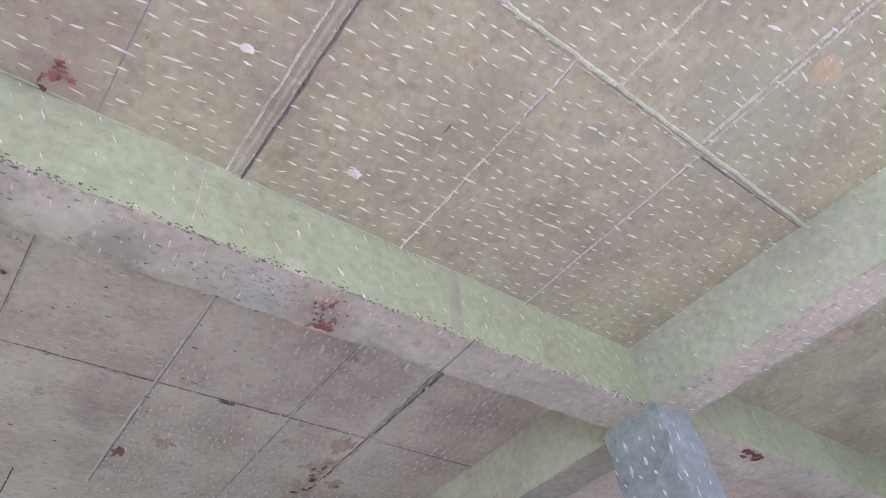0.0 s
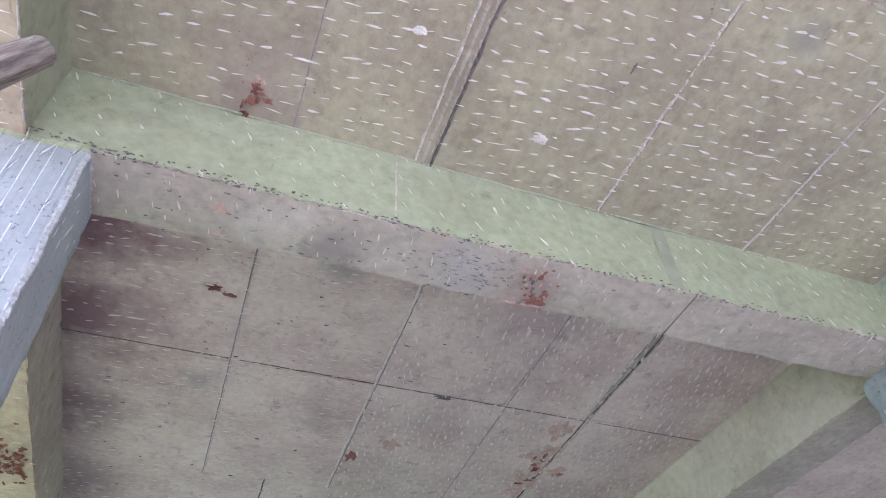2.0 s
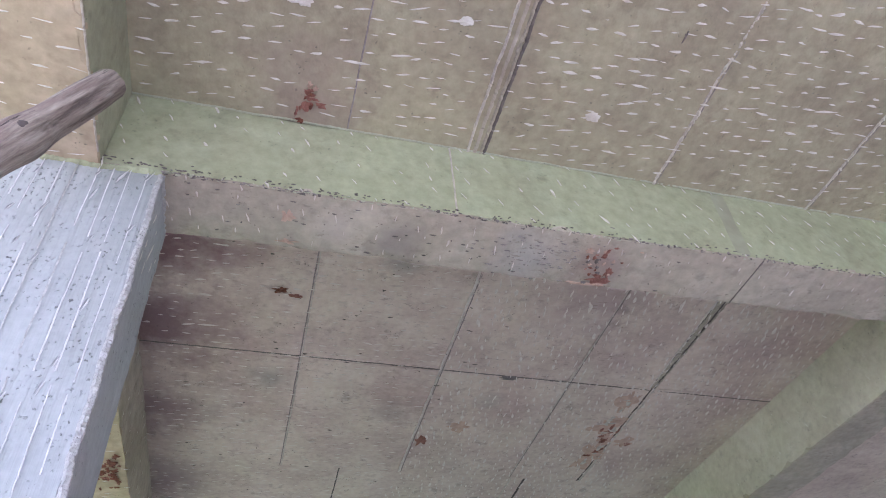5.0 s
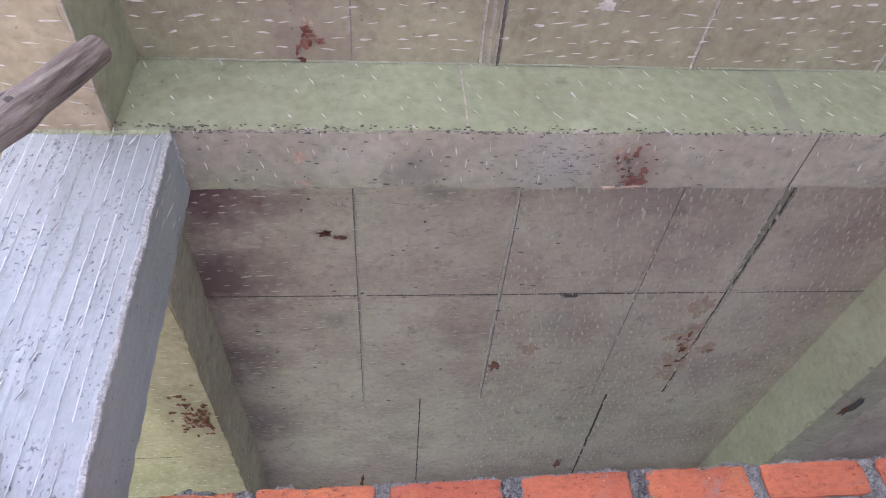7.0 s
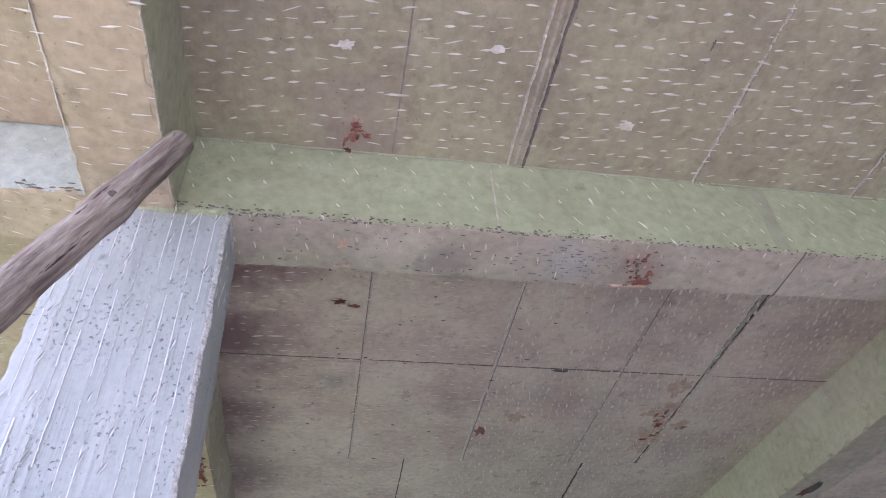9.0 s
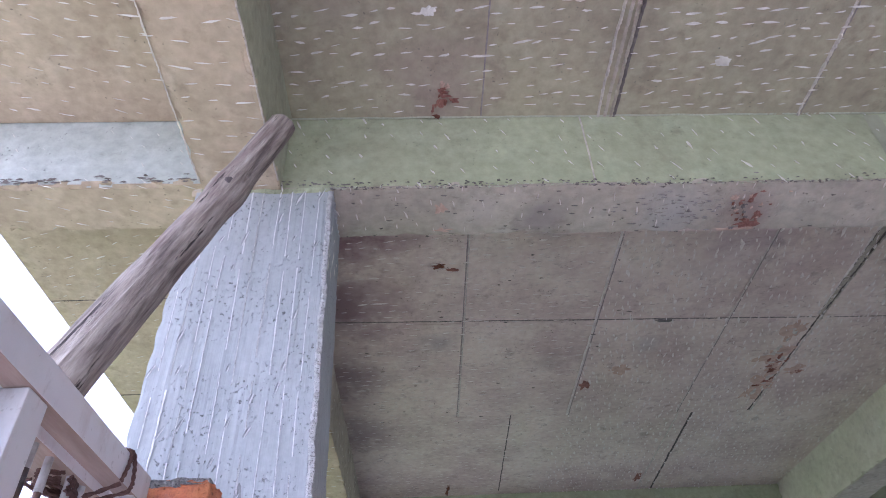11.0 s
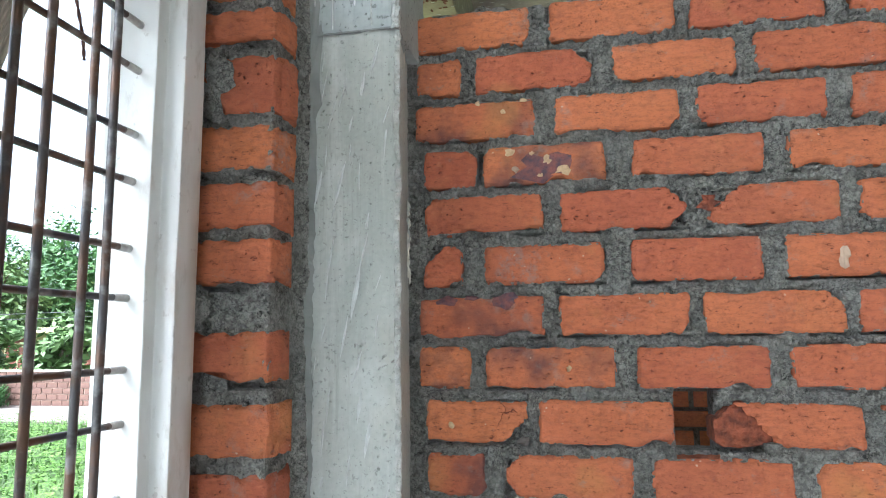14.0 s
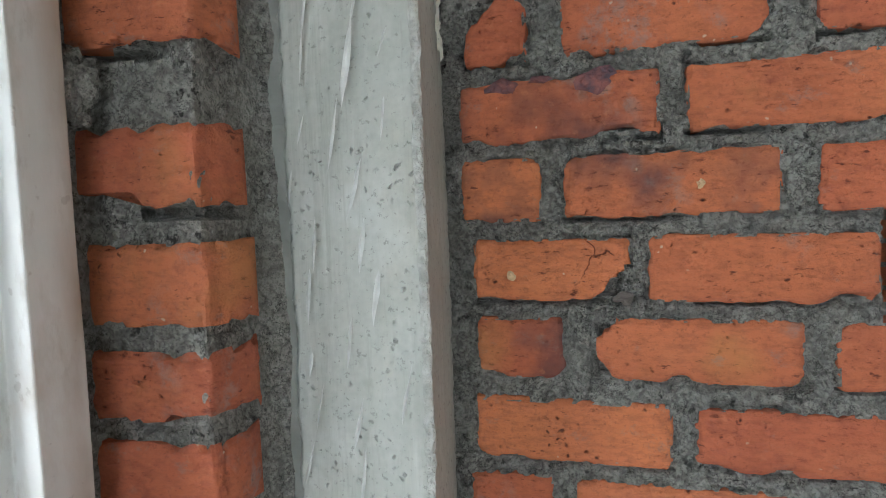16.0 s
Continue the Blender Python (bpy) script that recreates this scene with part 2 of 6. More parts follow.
def brick_material(name="red_clay_brick", burnt=0.0):
    """Wire-cut clay brick: even orange red, broad firing tones, pores, fine cracks, cement dust."""
    k = Nodes(name, 0.85, fixed=True)
    rnd = k.t.nodes.new("ShaderNodeObjectInfo").outputs["Random"]
    c = k.mix(rnd, (0.55, 0.150, 0.070), (0.70, 0.232, 0.092))
    c = k.mix(k.times(k.ramp(k.noise(4.5, 3), 0.45, 0.70), 0.45), c, (0.38, 0.098, 0.058))
    c = k.mix(k.times(k.ramp(k.noise(8.0, 4, k.stretch(1, 1, 1.6)), 0.52, 0.75), 0.45), c, (0.62, 0.22, 0.095))
    if burnt:
        c = k.mix(k.times(k.ramp(k.noise(11.0, 4), 0.46, 0.66), burnt), c, (0.12, 0.060, 0.062))
    shaken = k.warp(40.0, 0.02)
    c = k.mix(k.times(k.ramp(k.noise(1.0, 6, k.stretch(45, 45, 120), 0.7), 0.46, 0.72), 0.5), c, (0.22, 0.055, 0.036))
    c = k.mix(k.times(k.ramp(k.noise(34.0, 6, rough=0.7), 0.56, 0.70), 0.45), c, (0.26, 0.07, 0.045))
    c = k.mix(k.times(k.ramp(k.noise(90.0, 4, rough=0.6), 0.60, 0.72), 0.4), c, (0.66, 0.25, 0.12))
    c = k.mix(k.times(k.ramp(k.noise(170.0, 4, rough=0.65), 0.58, 0.66), 0.35), c, (0.22, 0.055, 0.034))
    pore = k.times(k.ramp(k.cells(85.0, shaken), 0.22, 0.09), k.ramp(k.noise(16.0, 3), 0.54, 0.61))
    c = k.mix(k.times(pore, 0.85), c, (0.08, 0.022, 0.016))
    crack = k.times(k.ramp(k.cells(9.0, k.warp(55.0, 0.022), "DISTANCE_TO_EDGE"), 0.008, 0.003), k.ramp(k.noise(8.0, 4), 0.655, 0.68))
    c = k.mix(k.times(crack, 0.75), c, (0.08, 0.02, 0.015))
    fleck = k.times(k.ramp(k.cells(52.0, k.warp(60.0, 0.012)), 0.11, 0.06), k.ramp(k.noise(14.0, 2), 0.57, 0.61))
    c = k.mix(k.times(fleck, 0.85), c, (0.70, 0.52, 0.38))
    scuff = k.times(k.ramp(k.noise(1.0, 5, k.stretch(60, 60, 170), 0.72), 0.595, 0.645), k.ramp(k.noise(12.0, 3), 0.44, 0.55))
    c = k.mix(k.times(scuff, 0.8), c, (0.12, 0.03, 0.022))
    smear = k.times(k.times(k.ramp(k.noise(7.0, 3), 0.60, 0.66), k.ramp(k.noise(45.0, 5, rough=0.7), 0.46, 0.60)), 0.45)
    c = k.mix(smear, c, (0.30, 0.28, 0.265))
    c = k.mix(k.times(k.ramp(k.noise(6.0, 4, k.stretch(1.3, 1, 1)), 0.60, 0.72), 0.4), c, (0.62, 0.29, 0.09))
    dust = k.times(k.ramp(k.noise(14.0, 8, k.stretch(1, 1, 1.5), 0.78), 0.58, 0.68), 0.5)
    c = k.mix(dust, c, (0.27, 0.24, 0.22))
    h = k.times(k.times(k.noise(55.0, 8, rough=0.72), k.times(pore, -0.5), "ADD"), k.times(k.times(crack, -0.7), k.times(scuff, -0.35), "ADD"), "ADD")
    return k.done(c, h, 0.010)


def mortar_material():
    """Coarse sand and cement: small lumps of varying grey, the crevice shade between them painted dark."""
    k = Nodes("grey_mortar", 0.95, fixed=True)
    c = k.mix(k.ramp(k.noise(9.0, 5), 0.35, 0.68), (0.328, 0.312, 0.283), (0.418, 0.400, 0.362))
    lump = k.cells(105.0, k.warp(80.0, 0.022))
    c = k.mix(k.times(k.ramp(lump, 0.42, 0.12), 0.16), c, (0.44, 0.45, 0.425))
    c = k.mix(k.times(k.ramp(lump, 0.47, 0.72), 0.42), c, (0.075, 0.078, 0.072))
    line = k.times(k.times(k.noise(48.0, 6, rough=0.7), 0.5, "SUBTRACT"), 0.0, "ABSOLUTE")
    c = k.mix(k.times(k.ramp(line, 0.018, 0.005), k.times(k.ramp(k.noise(19.0, 4), 0.44, 0.52), 0.8)), c, (0.03, 0.03, 0.028))
    c = k.mix(k.times(k.ramp(k.noise(300.0, 4, rough=0.7), 0.53, 0.60), 0.55), c, (0.12, 0.115, 0.104))
    deep = k.times(k.ramp(k.noise(62.0, 6, rough=0.72), 0.585, 0.63), k.ramp(k.noise(14.0, 3), 0.40, 0.55))
    c = k.mix(k.times(deep, 0.85), c, (0.035, 0.035, 0.032))
    pale = k.times(k.ramp(k.cells(60.0, k.warp(50.0, 0.02)), 0.20, 0.12), k.ramp(k.noise(16.0, 2), 0.57, 0.62))
    c = k.mix(k.times(pale, 0.6), c, (0.50, 0.49, 0.46))
    h = k.times(k.times(lump, -0.45), k.times(k.noise(70.0, 6, rough=0.7), k.times(deep, -0.7), "ADD"), "ADD")
    return k.done(c, h, 0.020)


def column_material():
    """Pale grey cast column with long vertical form lines."""
    k = Nodes("column_cast_concrete", 0.8)
    lines = k.noise(1.0, 5, k.stretch(38, 38, 1.3), 0.6)
    c = k.mix(k.ramp(k.noise(3.5, 5, k.stretch(1, 1, 0.4)), 0.4, 0.65), (0.41, 0.42, 0.385), (0.515, 0.525, 0.49))
    c = k.mix(k.times(k.ramp(lines, 0.55, 0.75), 0.5), c, (0.68, 0.69, 0.65))
    c = k.mix(k.times(k.ramp(k.noise(6.0, 6, k.stretch(1, 1, 0.35)), 0.54, 0.68), 0.6), c, (0.43, 0.415, 0.35))
    c = k.mix(k.times(k.ramp(k.noise(16.0, 5, k.stretch(1, 1, 0.6)), 0.58, 0.70), 0.28), c, (0.70, 0.71, 0.69))
    c = k.mix(k.times(k.ramp(k.noise(150.0, 4, rough=0.65), 0.60, 0.66), 0.6), c, (0.20, 0.20, 0.18))
    c = k.mix(k.times(k.ramp(k.noise(20.0, 4, k.stretch(1, 1, 0.7)), 0.66, 0.72), 0.3), c, (0.27, 0.26, 0.22))
    c = k.mix(0.3, c, k.mix(k.noise(120.0, 5), (0.2, 0.2, 0.2), (0.8, 0.8, 0.8)), "OVERLAY")
    hole = k.times(k.ramp(k.cells(80.0, k.warp(55.0, 0.02)), 0.22, 0.06), k.ramp(k.noise(13.0, 3), 0.50, 0.56))
    c = k.mix(k.times(k.ramp(k.noise(1.0, 6, k.stretch(70, 70, 4), 0.7), 0.58, 0.66), 0.35), c, (0.30, 0.29, 0.26))
    c = k.mix(k.times(k.ramp(k.noise(30.0, 6, rough=0.7), 0.56, 0.68), 0.5), c, (0.42, 0.42, 0.38))
    c = k.mix(k.times(hole, 0.4), c, (0.14, 0.14, 0.125))
    h = k.times(k.times(lines, 1.0), k.times(hole, -0.5), "ADD")
    return k.done(c, h, 0.004)


def paint_material():
    k = Nodes("white_paint_on_wood", 0.5)
    c = k.mix(k.ramp(k.noise(6.0, 5), 0.45, 0.75), (0.70, 0.69, 0.67), (0.60, 0.59, 0.57))
    worn = k.times(k.ramp(k.noise(13.0, 7, k.stretch(1, 1, 0.45), 0.65), 0.57, 0.69), 0.45)
    c = k.mix(worn, c, (0.46, 0.38, 0.32))
    sep = k.t.nodes.new("ShaderNodeSeparateXYZ")
    k.t.links.new(k.co, sep.inputs[0])
    near_wall = k.times(k.ramp(sep.outputs[1], -0.336, -0.312), k.ramp(k.noise(9.0, 5, k.stretch(1, 1, 0.35)), 0.38, 0.60))
    c = k.mix(k.times(near_wall, 0.8), c, (0.34, 0.25, 0.18))
    c = k.mix(k.times(k.ramp(k.noise(30.0, 6, k.stretch(1, 1, 0.4), 0.72), 0.56, 0.66), 0.4), c, (0.42, 0.38, 0.34))
    c = k.mix(k.times(k.ramp(k.noise(4.0, 5), 0.52, 0.72), 0.25), c, (0.60, 0.53, 0.47))
    dot = k.ramp(k.noise(60.0, 4), 0.66, 0.70)
    c = k.mix(k.times(dot, 0.3), c, (0.22, 0.17, 0.14))
    return k.done(c, k.noise(24.0, 5, k.stretch(1, 1, 0.3)), 0.0015)


def steel_material():
    k = Nodes("rusty_steel_bar", 0.5, 0.6)
    c = k.mix(k.ramp(k.noise(14.0, 5), 0.42, 0.62), (0.10, 0.092, 0.095), (0.16, 0.095, 0.068))
    c = k.mix(k.times(k.ramp(k.noise(30.0, 4), 0.53, 0.66), 0.6), c, (0.33, 0.325, 0.325))
    return k.done(c, k.noise(90.0, 4), 0.001)


def bark_material():
    """Barkless weathered pole: long grey-brown fibres, dark checks, paler rubbed streaks."""
    k = Nodes("weathered_log", 0.9)
    g = k.noise(1.0, 6, k.stretch(60, 60, 5), 0.7)
    c = k.mix(k.ramp(g, 0.36, 0.64), (0.13, 0.103, 0.085), (0.43, 0.37, 0.30))
    c = k.mix(k.times(k.ramp(k.noise(1.0, 5, k.stretch(26, 26, 4), 0.65), 0.52, 0.68), 0.75), c, (0.56, 0.50, 0.42))
    c = k.mix(k.times(k.ramp(k.noise(7.0, 5, k.stretch(2, 2, 0.6)), 0.55, 0.70), 0.6), c, (0.16, 0.105, 0.09))
    check = k.ramp(k.noise(1.0, 6, k.stretch(30, 30, 2.6), 0.70), 0.60, 0.632)
    c = k.mix(k.times(check, 0.9), c, (0.022, 0.016, 0.014))
    return k.done(c, k.times(g, k.times(check, -0.8), "ADD"), 0.010)


def column_upper_material():
    """Upper pour: rough board marks with many pits."""
    k = Nodes("column_hacked_concrete", 0.85)
    lines = k.noise(1.0, 4, k.stretch(45, 45, 1.0), 0.6)
    c = k.mix(k.ramp(k.noise(5.0, 5, k.stretch(1, 1, 0.4)), 0.38, 0.65), (0.33, 0.35, 0.337), (0.415, 0.437, 0.425))
    c = k.mix(k.times(k.ramp(lines, 0.54, 0.70), 0.2), c, (0.56, 0.575, 0.555))
    c = k.mix(k.times(k.ramp(lines, 0.40, 0.32), 0.15), c, (0.34, 0.34, 0.32))
    pit = k.times(k.ramp(k.noise(120.0, 4, k.stretch(1.0, 1.0, 0.8), 0.62), 0.61, 0.65), k.ramp(k.noise(7.0, 3), 0.42, 0.58))
    c = k.mix(k.times(pit, 0.75), c, (0.13, 0.13, 0.12))
    c = k.mix(0.22, c, k.mix(k.noise(70.0, 5), (0.1, 0.1, 0.1), (0.9, 0.9, 0.9)), "OVERLAY")
    h = k.times(lines, k.times(pit, -0.6), "ADD")
    return k.done(c, h, 0.0035)


COLUMN_UP = column_upper_material()
BRICK_BURNT = brick_material("overburnt_brick", 0.85)
CHIP_GREY = plain("chipped_arris", (0.58, 0.58, 0.55), (0.40, 0.40, 0.37), 70, 0.9, depth=0.004)
BRICK, MORTAR, COLUMN, PAINT, STEEL, BARK = (brick_material(), mortar_material(), column_material(), paint_material(),
                                             steel_material(), bark_material())
WOOD_SHADED = plain("stained_wood_shaded", (0.50, 0.40, 0.33), (0.36, 0.27, 0.21), 14, 0.8, depth=0.002, grain=(3, 0.4, 3))
PAINT_TIP = plain("whitewashed_steel", (0.55, 0.54, 0.52), (0.35, 0.33, 0.31), 60, 0.6)
DARK_CEMENT = plain("dark_grey_cement", (0.19, 0.195, 0.18), (0.27, 0.275, 0.255), 12, 0.8, depth=0.002)
BRICK_DARK = plain("brick_broken_core", (0.13, 0.035, 0.02), (0.34, 0.095, 0.045), 55, 0.9, depth=0.006)
CREAM = plain("cream_pebble", (0.78, 0.58, 0.36), (0.60, 0.42, 0.25), 90, 0.8, depth=0.003)
SCORCH = plain("fired_purple_patch", (0.085, 0.055, 0.075), (0.27, 0.10, 0.085), 75, 0.85, depth=0.004)
RIDGE = plain("pale_board_ridge", (0.72, 0.72, 0.70), (0.56, 0.565, 0.55), 60, 0.9)
STREAK = plain("rubbed_pale_streak", (0.64, 0.645, 0.625), (0.54, 0.545, 0.525), 60, 0.9)
GOUGE_SHADE = plain("gouge_shade_grey", (0.27, 0.285, 0.28), (0.35, 0.365, 0.355), 60, 0.9)
ROPE = plain("coir_rope", (0.085, 0.042, 0.032), (0.14, 0.075, 0.058), 120, 0.9, depth=0.002)
WALL_PLAIN = concrete("cement_wall", (0.56, 0.55, 0.52), (0.48, 0.47, 0.44), (0.62, 0.61, 0.59), 0.4)
FLOOR = concrete("floor_concrete", (0.36, 0.35, 0.33), (0.28, 0.27, 0.25), (0.44, 0.43, 0.41), 0.5)
GRASS = plain("grass", (0.05, 0.085, 0.022), (0.085, 0.12, 0.035), 3, 0.9)
BLADE = plain("grass_blade", (0.045, 0.105, 0.016), (0.095, 0.170, 0.028), 2, 0.7)
WEED = plain("weed_leaf", (0.07, 0.150, 0.020), (0.135, 0.225, 0.038), 5, 0.65)
LEAF = plain("tree_leaf", (0.028, 0.080, 0.018), (0.070, 0.150, 0.032), 0.6, 0.6)
LEAF_PALE = plain("tree_leaf_pale", (0.065, 0.120, 0.030), (0.12, 0.180, 0.055), 0.6, 0.6)
TRUNK = plain("tree_bark", (0.10, 0.075, 0.055), (0.17, 0.13, 0.10), 6, 0.9, depth=0.02)
LATERITE = plain("laterite_block", (0.155, 0.083, 0.062), (0.11, 0.060, 0.047), 3, 0.95, depth=0.01)
LATERITE_JOINT = plain("laterite_joint", (0.25, 0.185, 0.15), (0.19, 0.135, 0.105), 5, 0.95)
BOUNCE_GROUND = plain("pale_bounce_ground", (0.46, 0.44, 0.41), (0.39, 0.37, 0.34), 2, 0.95)
EARTH = plain("bare_earth", (0.205, 0.172, 0.152), (0.16, 0.132, 0.115), 2, 0.95)
HOUSE = plain("cream_house_paint", (0.46, 0.385, 0.235), (0.38, 0.315, 0.195), 1.5, 0.8)
ROOF = plain("roof_slab_grey", (0.40, 0.36, 0.26), (0.30, 0.28, 0.22), 2, 0.9)
SHUTTER = plain("brown_shutter", (0.16, 0.05, 0.035), (0.22, 0.08, 0.05), 6, 0.7)
WIRE = plain("cable_black", (0.05, 0.05, 0.05), (0.08, 0.08, 0.08), 6, 0.7)


# ---- mesh helpers ----
def mesh_of(bm, name, material, smooth=False):
    bmesh.ops.recalc_face_normals(bm, faces=bm.faces[:])
    me = bpy.data.meshes.new(name)
    bm.to_mesh(me)
    bm.free()
    me.materials.append(material)
    if smooth:
        me.shade_smooth()
        me.set_sharp_from_angle(angle=radians(38))
    return me


def part(name, bm, material, parent=None, label="", smooth=False):
    """Links a bmesh as one mesh object, under a thing or a part when one is given."""
    ob = new(name, mesh_of(bm, name, material, smooth))
    ob.parent = parent
    if label:
        ob["label"] = label
    return ob


def block(bm, x0, x1, y0, y1, z0, z1, bevel=0.0):
    v = [bm.verts.new((x, y, z)) for x in (x0, x1) for y in (y0, y1) for z in (z0, z1)]
    f = [bm.faces.new([v[i] for i in q]) for q in ((0, 1, 3, 2), (4, 6, 7, 5), (0, 4, 5, 1), (2, 3, 7, 6), (0, 2, 6, 4), (1, 5, 7, 3))]
    if bevel:
        bmesh.ops.bevel(bm, geom=list({e for q in f for e in q.edges}), offset=bevel, segments=2, affect="EDGES", profile=0.6)
    return v


def wob(p, scale, seed=0.0):
    return noise.noise(Vector((p[0] * scale + seed, p[1] * scale + 1.7 * seed, p[2] * scale - seed)))


def tube(bm, pts, radii, sides=8, rough=0.0, seed=0.0, cap=True):
    """A tube along points, each with its radius."""
    rings = []
    n = len(pts)
    for i, p in enumerate(pts):
        p = Vector(p)
        d = (Vector(pts[min(i + 1, n - 1)]) - Vector(pts[max(i - 1, 0)])).normalized()
        u = d.orthogonal().normalized() if i == 0 else (u - d * u.dot(d)).normalized()
        w = d.cross(u)
        ring = []
        for s in range(sides):
            a = 2 * math.pi * s / sides
            r = radii[i] * (1 + rough * wob(p * 3 + u * math.cos(a) + w * math.sin(a), 1.6, seed))
            ring.append(bm.verts.new(p + (u * math.cos(a) + w * math.sin(a)) * r))
        rings.append(ring)
    for a, b in zip(rings, rings[1:]):
        for s in range(sides):
            bm.faces.new((a[s], a[(s + 1) % sides], b[(s + 1) % sides], b[s]))
    if cap:
        bm.faces.new(rings[0][::-1])
        bm.faces.new(rings[-1])


def rough_slab(bm, x0, x1, y0, y1, z0, z1, step, amp, seed=0.0, edge=0.0):
    """A box whose faces are grids with slight unevenness; its long edges are nibbled by edge."""
    def cuts(a, b):
        return max(1, int(round((b - a) / step)))
    nx, ny, nz = cuts(x0, x1), cuts(y0, y1), cuts(z0, z1)
    made = {}
    def v(i, j, k):
        if (i, j, k) not in made:
            p = Vector((x0 + (x1 - x0) * i / nx, y0 + (y1 - y0) * j / ny, z0 + (z1 - z0) * k / nz))
            q = p.copy()
            ends = (i in (0, nx)) + (j in (0, ny)) + (k in (0, nz))
            for ax in range(3):
                q[ax] += amp * wob(p, 4.0, seed + 7 * ax) + (amp * 0.5 * wob(p, 17.0, seed + 3 * ax))
            if ends >= 2 and edge:
                mid = Vector(((x0 + x1) / 2, (y0 + y1) / 2, (z0 + z1) / 2))
                e = edge * max(0.0, wob(p, 23.0, seed) + 0.15)
                for ax, on in enumerate((i in (0, nx), j in (0, ny), k in (0, nz))):
                    if on:
                        q[ax] += e if q[ax] < mid[ax] else -e
            made[i, j, k] = bm.verts.new(q)
        return made[i, j, k]
    for i in range(nx):
        for j in range(ny):
            for k in (0, nz):
                bm.faces.new((v(i, j, k), v(i + 1, j, k), v(i + 1, j + 1, k), v(i, j + 1, k)))
    for i in range(nx):
        for k in range(nz):
            for j in (0, ny):
                bm.faces.new((v(i, j, k), v(i + 1, j, k), v(i + 1, j, k + 1), v(i, j, k + 1)))
    for j in range(ny):
        for k in range(nz):
            for i in (0, nx):
                bm.faces.new((v(i, j, k), v(i, j + 1, k), v(i, j + 1, k + 1), v(i, j, k + 1)))


def structure(name, bm, material, label, category, smooth=False):
    return tagged(part(name, bm, material, None, "", smooth), label, category, kind="structure")


def chips(name, parent, origin, u, v, n, width, height, pitch, length, thick, angle, seed, skip=None, spread=0.12, keep=0.9, material=None, lift=0.0035):
    """Hack marks: slim chipped-out slivers in loose rows over a flat patch. u, v span it, n points out of it."""
    rnd = random.Random(seed)
    bm = bmesh.new()
    origin, u, v, n = Vector(origin), Vector(u), Vector(v), Vector(n)
    rows = int(height / pitch[1])
    for r in range(rows + 1):
        a = rnd.uniform(0, pitch[0])
        while a < width:
            b = (r + rnd.uniform(-0.28, 0.28)) * pitch[1]
            dens = keep + 0.25 * noise.noise(Vector((a * 1.8 + seed, b * 1.8, seed)))
            if 0 < b < height and rnd.random() < dens and not (skip and skip(a, b)):
                c = origin + u * a + v * b
                t = radians(angle + rnd.gauss(0, 57.3 * spread))
                d = u * math.cos(t) + v * math.sin(t)
                w = n.cross(d)
                size = rnd.lognormvariate(0, 0.27)
                L, T = length * size / 2, thick * rnd.uniform(0.5, 1.35) * size ** 0.5 / 2
                bow = rnd.uniform(-0.3, 0.3) * T
                if rnd.random() < 0.5:
                    d = -d
                j = [rnd.uniform(0.55, 1.25) for _ in range(8)]
                p = [c - d * L, c - d * L * 0.5 + w * (T * 0.55 * j[0] + bow), c + d * L * 0.05 * j[1] + w * (T * 0.8 * j[1] + bow), c + d * L * 0.5 + w * (T * 0.7 * j[2] + bow),
                     c + d * L * j[3], c + d * L * 0.55 - w * T * 0.5 * j[4], c + d * L * 0.1 - w * T * 0.75 * j[5], c - d * L * 0.45 - w * T * 0.5 * j[6]]
                base = [bm.verts.new(q + n * lift) for q in p]
                top = bm.verts.new(c + d * L * rnd.uniform(-0.2, 0.4) + n * (lift + 0.0022))
                for i in range(8):
                    bm.faces.new((base[i], base[(i + 1) % 8], top))
            a += pitch[0] * rnd.uniform(0.65, 1.4)
    return tagged(part(name, bm, material or CHIP, parent), kind="stuff")


def blotch(name, parent, centre, u, v, n, ru, rv, material, seed, label="", ragged=0.5, lift=0.0035, pts=26):
    """A thin ragged patch of spalled surface."""
    bm = bmesh.new()
    c, u, v, n = Vector(centre), Vector(u), Vector(v), Vector(n)
    mid = bm.verts.new(c + n * (lift + 0.003))
    rings = []
    for f, h in ((0.55, 0.0025), (1.0, 0.0)):
        ring = []
        for i in range(pts):
            a = 2 * math.pi * i / pts
            w = 1 + ragged * (noise.noise(Vector((math.cos(a) * 1.7 + seed * 3.1, math.sin(a) * 1.7, seed))) * 1.3
                              + 0.5 * noise.noise(Vector((math.cos(a) * 6 + seed, math.sin(a) * 6, 2 * seed))))
            w = max(0.12, w)
            ring.append(bm.verts.new(c + (u * math.cos(a) * ru + v * math.sin(a) * rv) * f * w + n * (lift + h * (0.5 + random.Random(i + int(seed * 9)).random()))))
        rings.append(ring)
    for i in range(pts):
        j = (i + 1) % pts
        bm.faces.new((mid, rings[0][i], rings[0][j]))
        bm.faces.new((rings[0][i], rings[1][i], rings[1][j], rings[0][j]))
    return part(name, bm, material, parent, label)


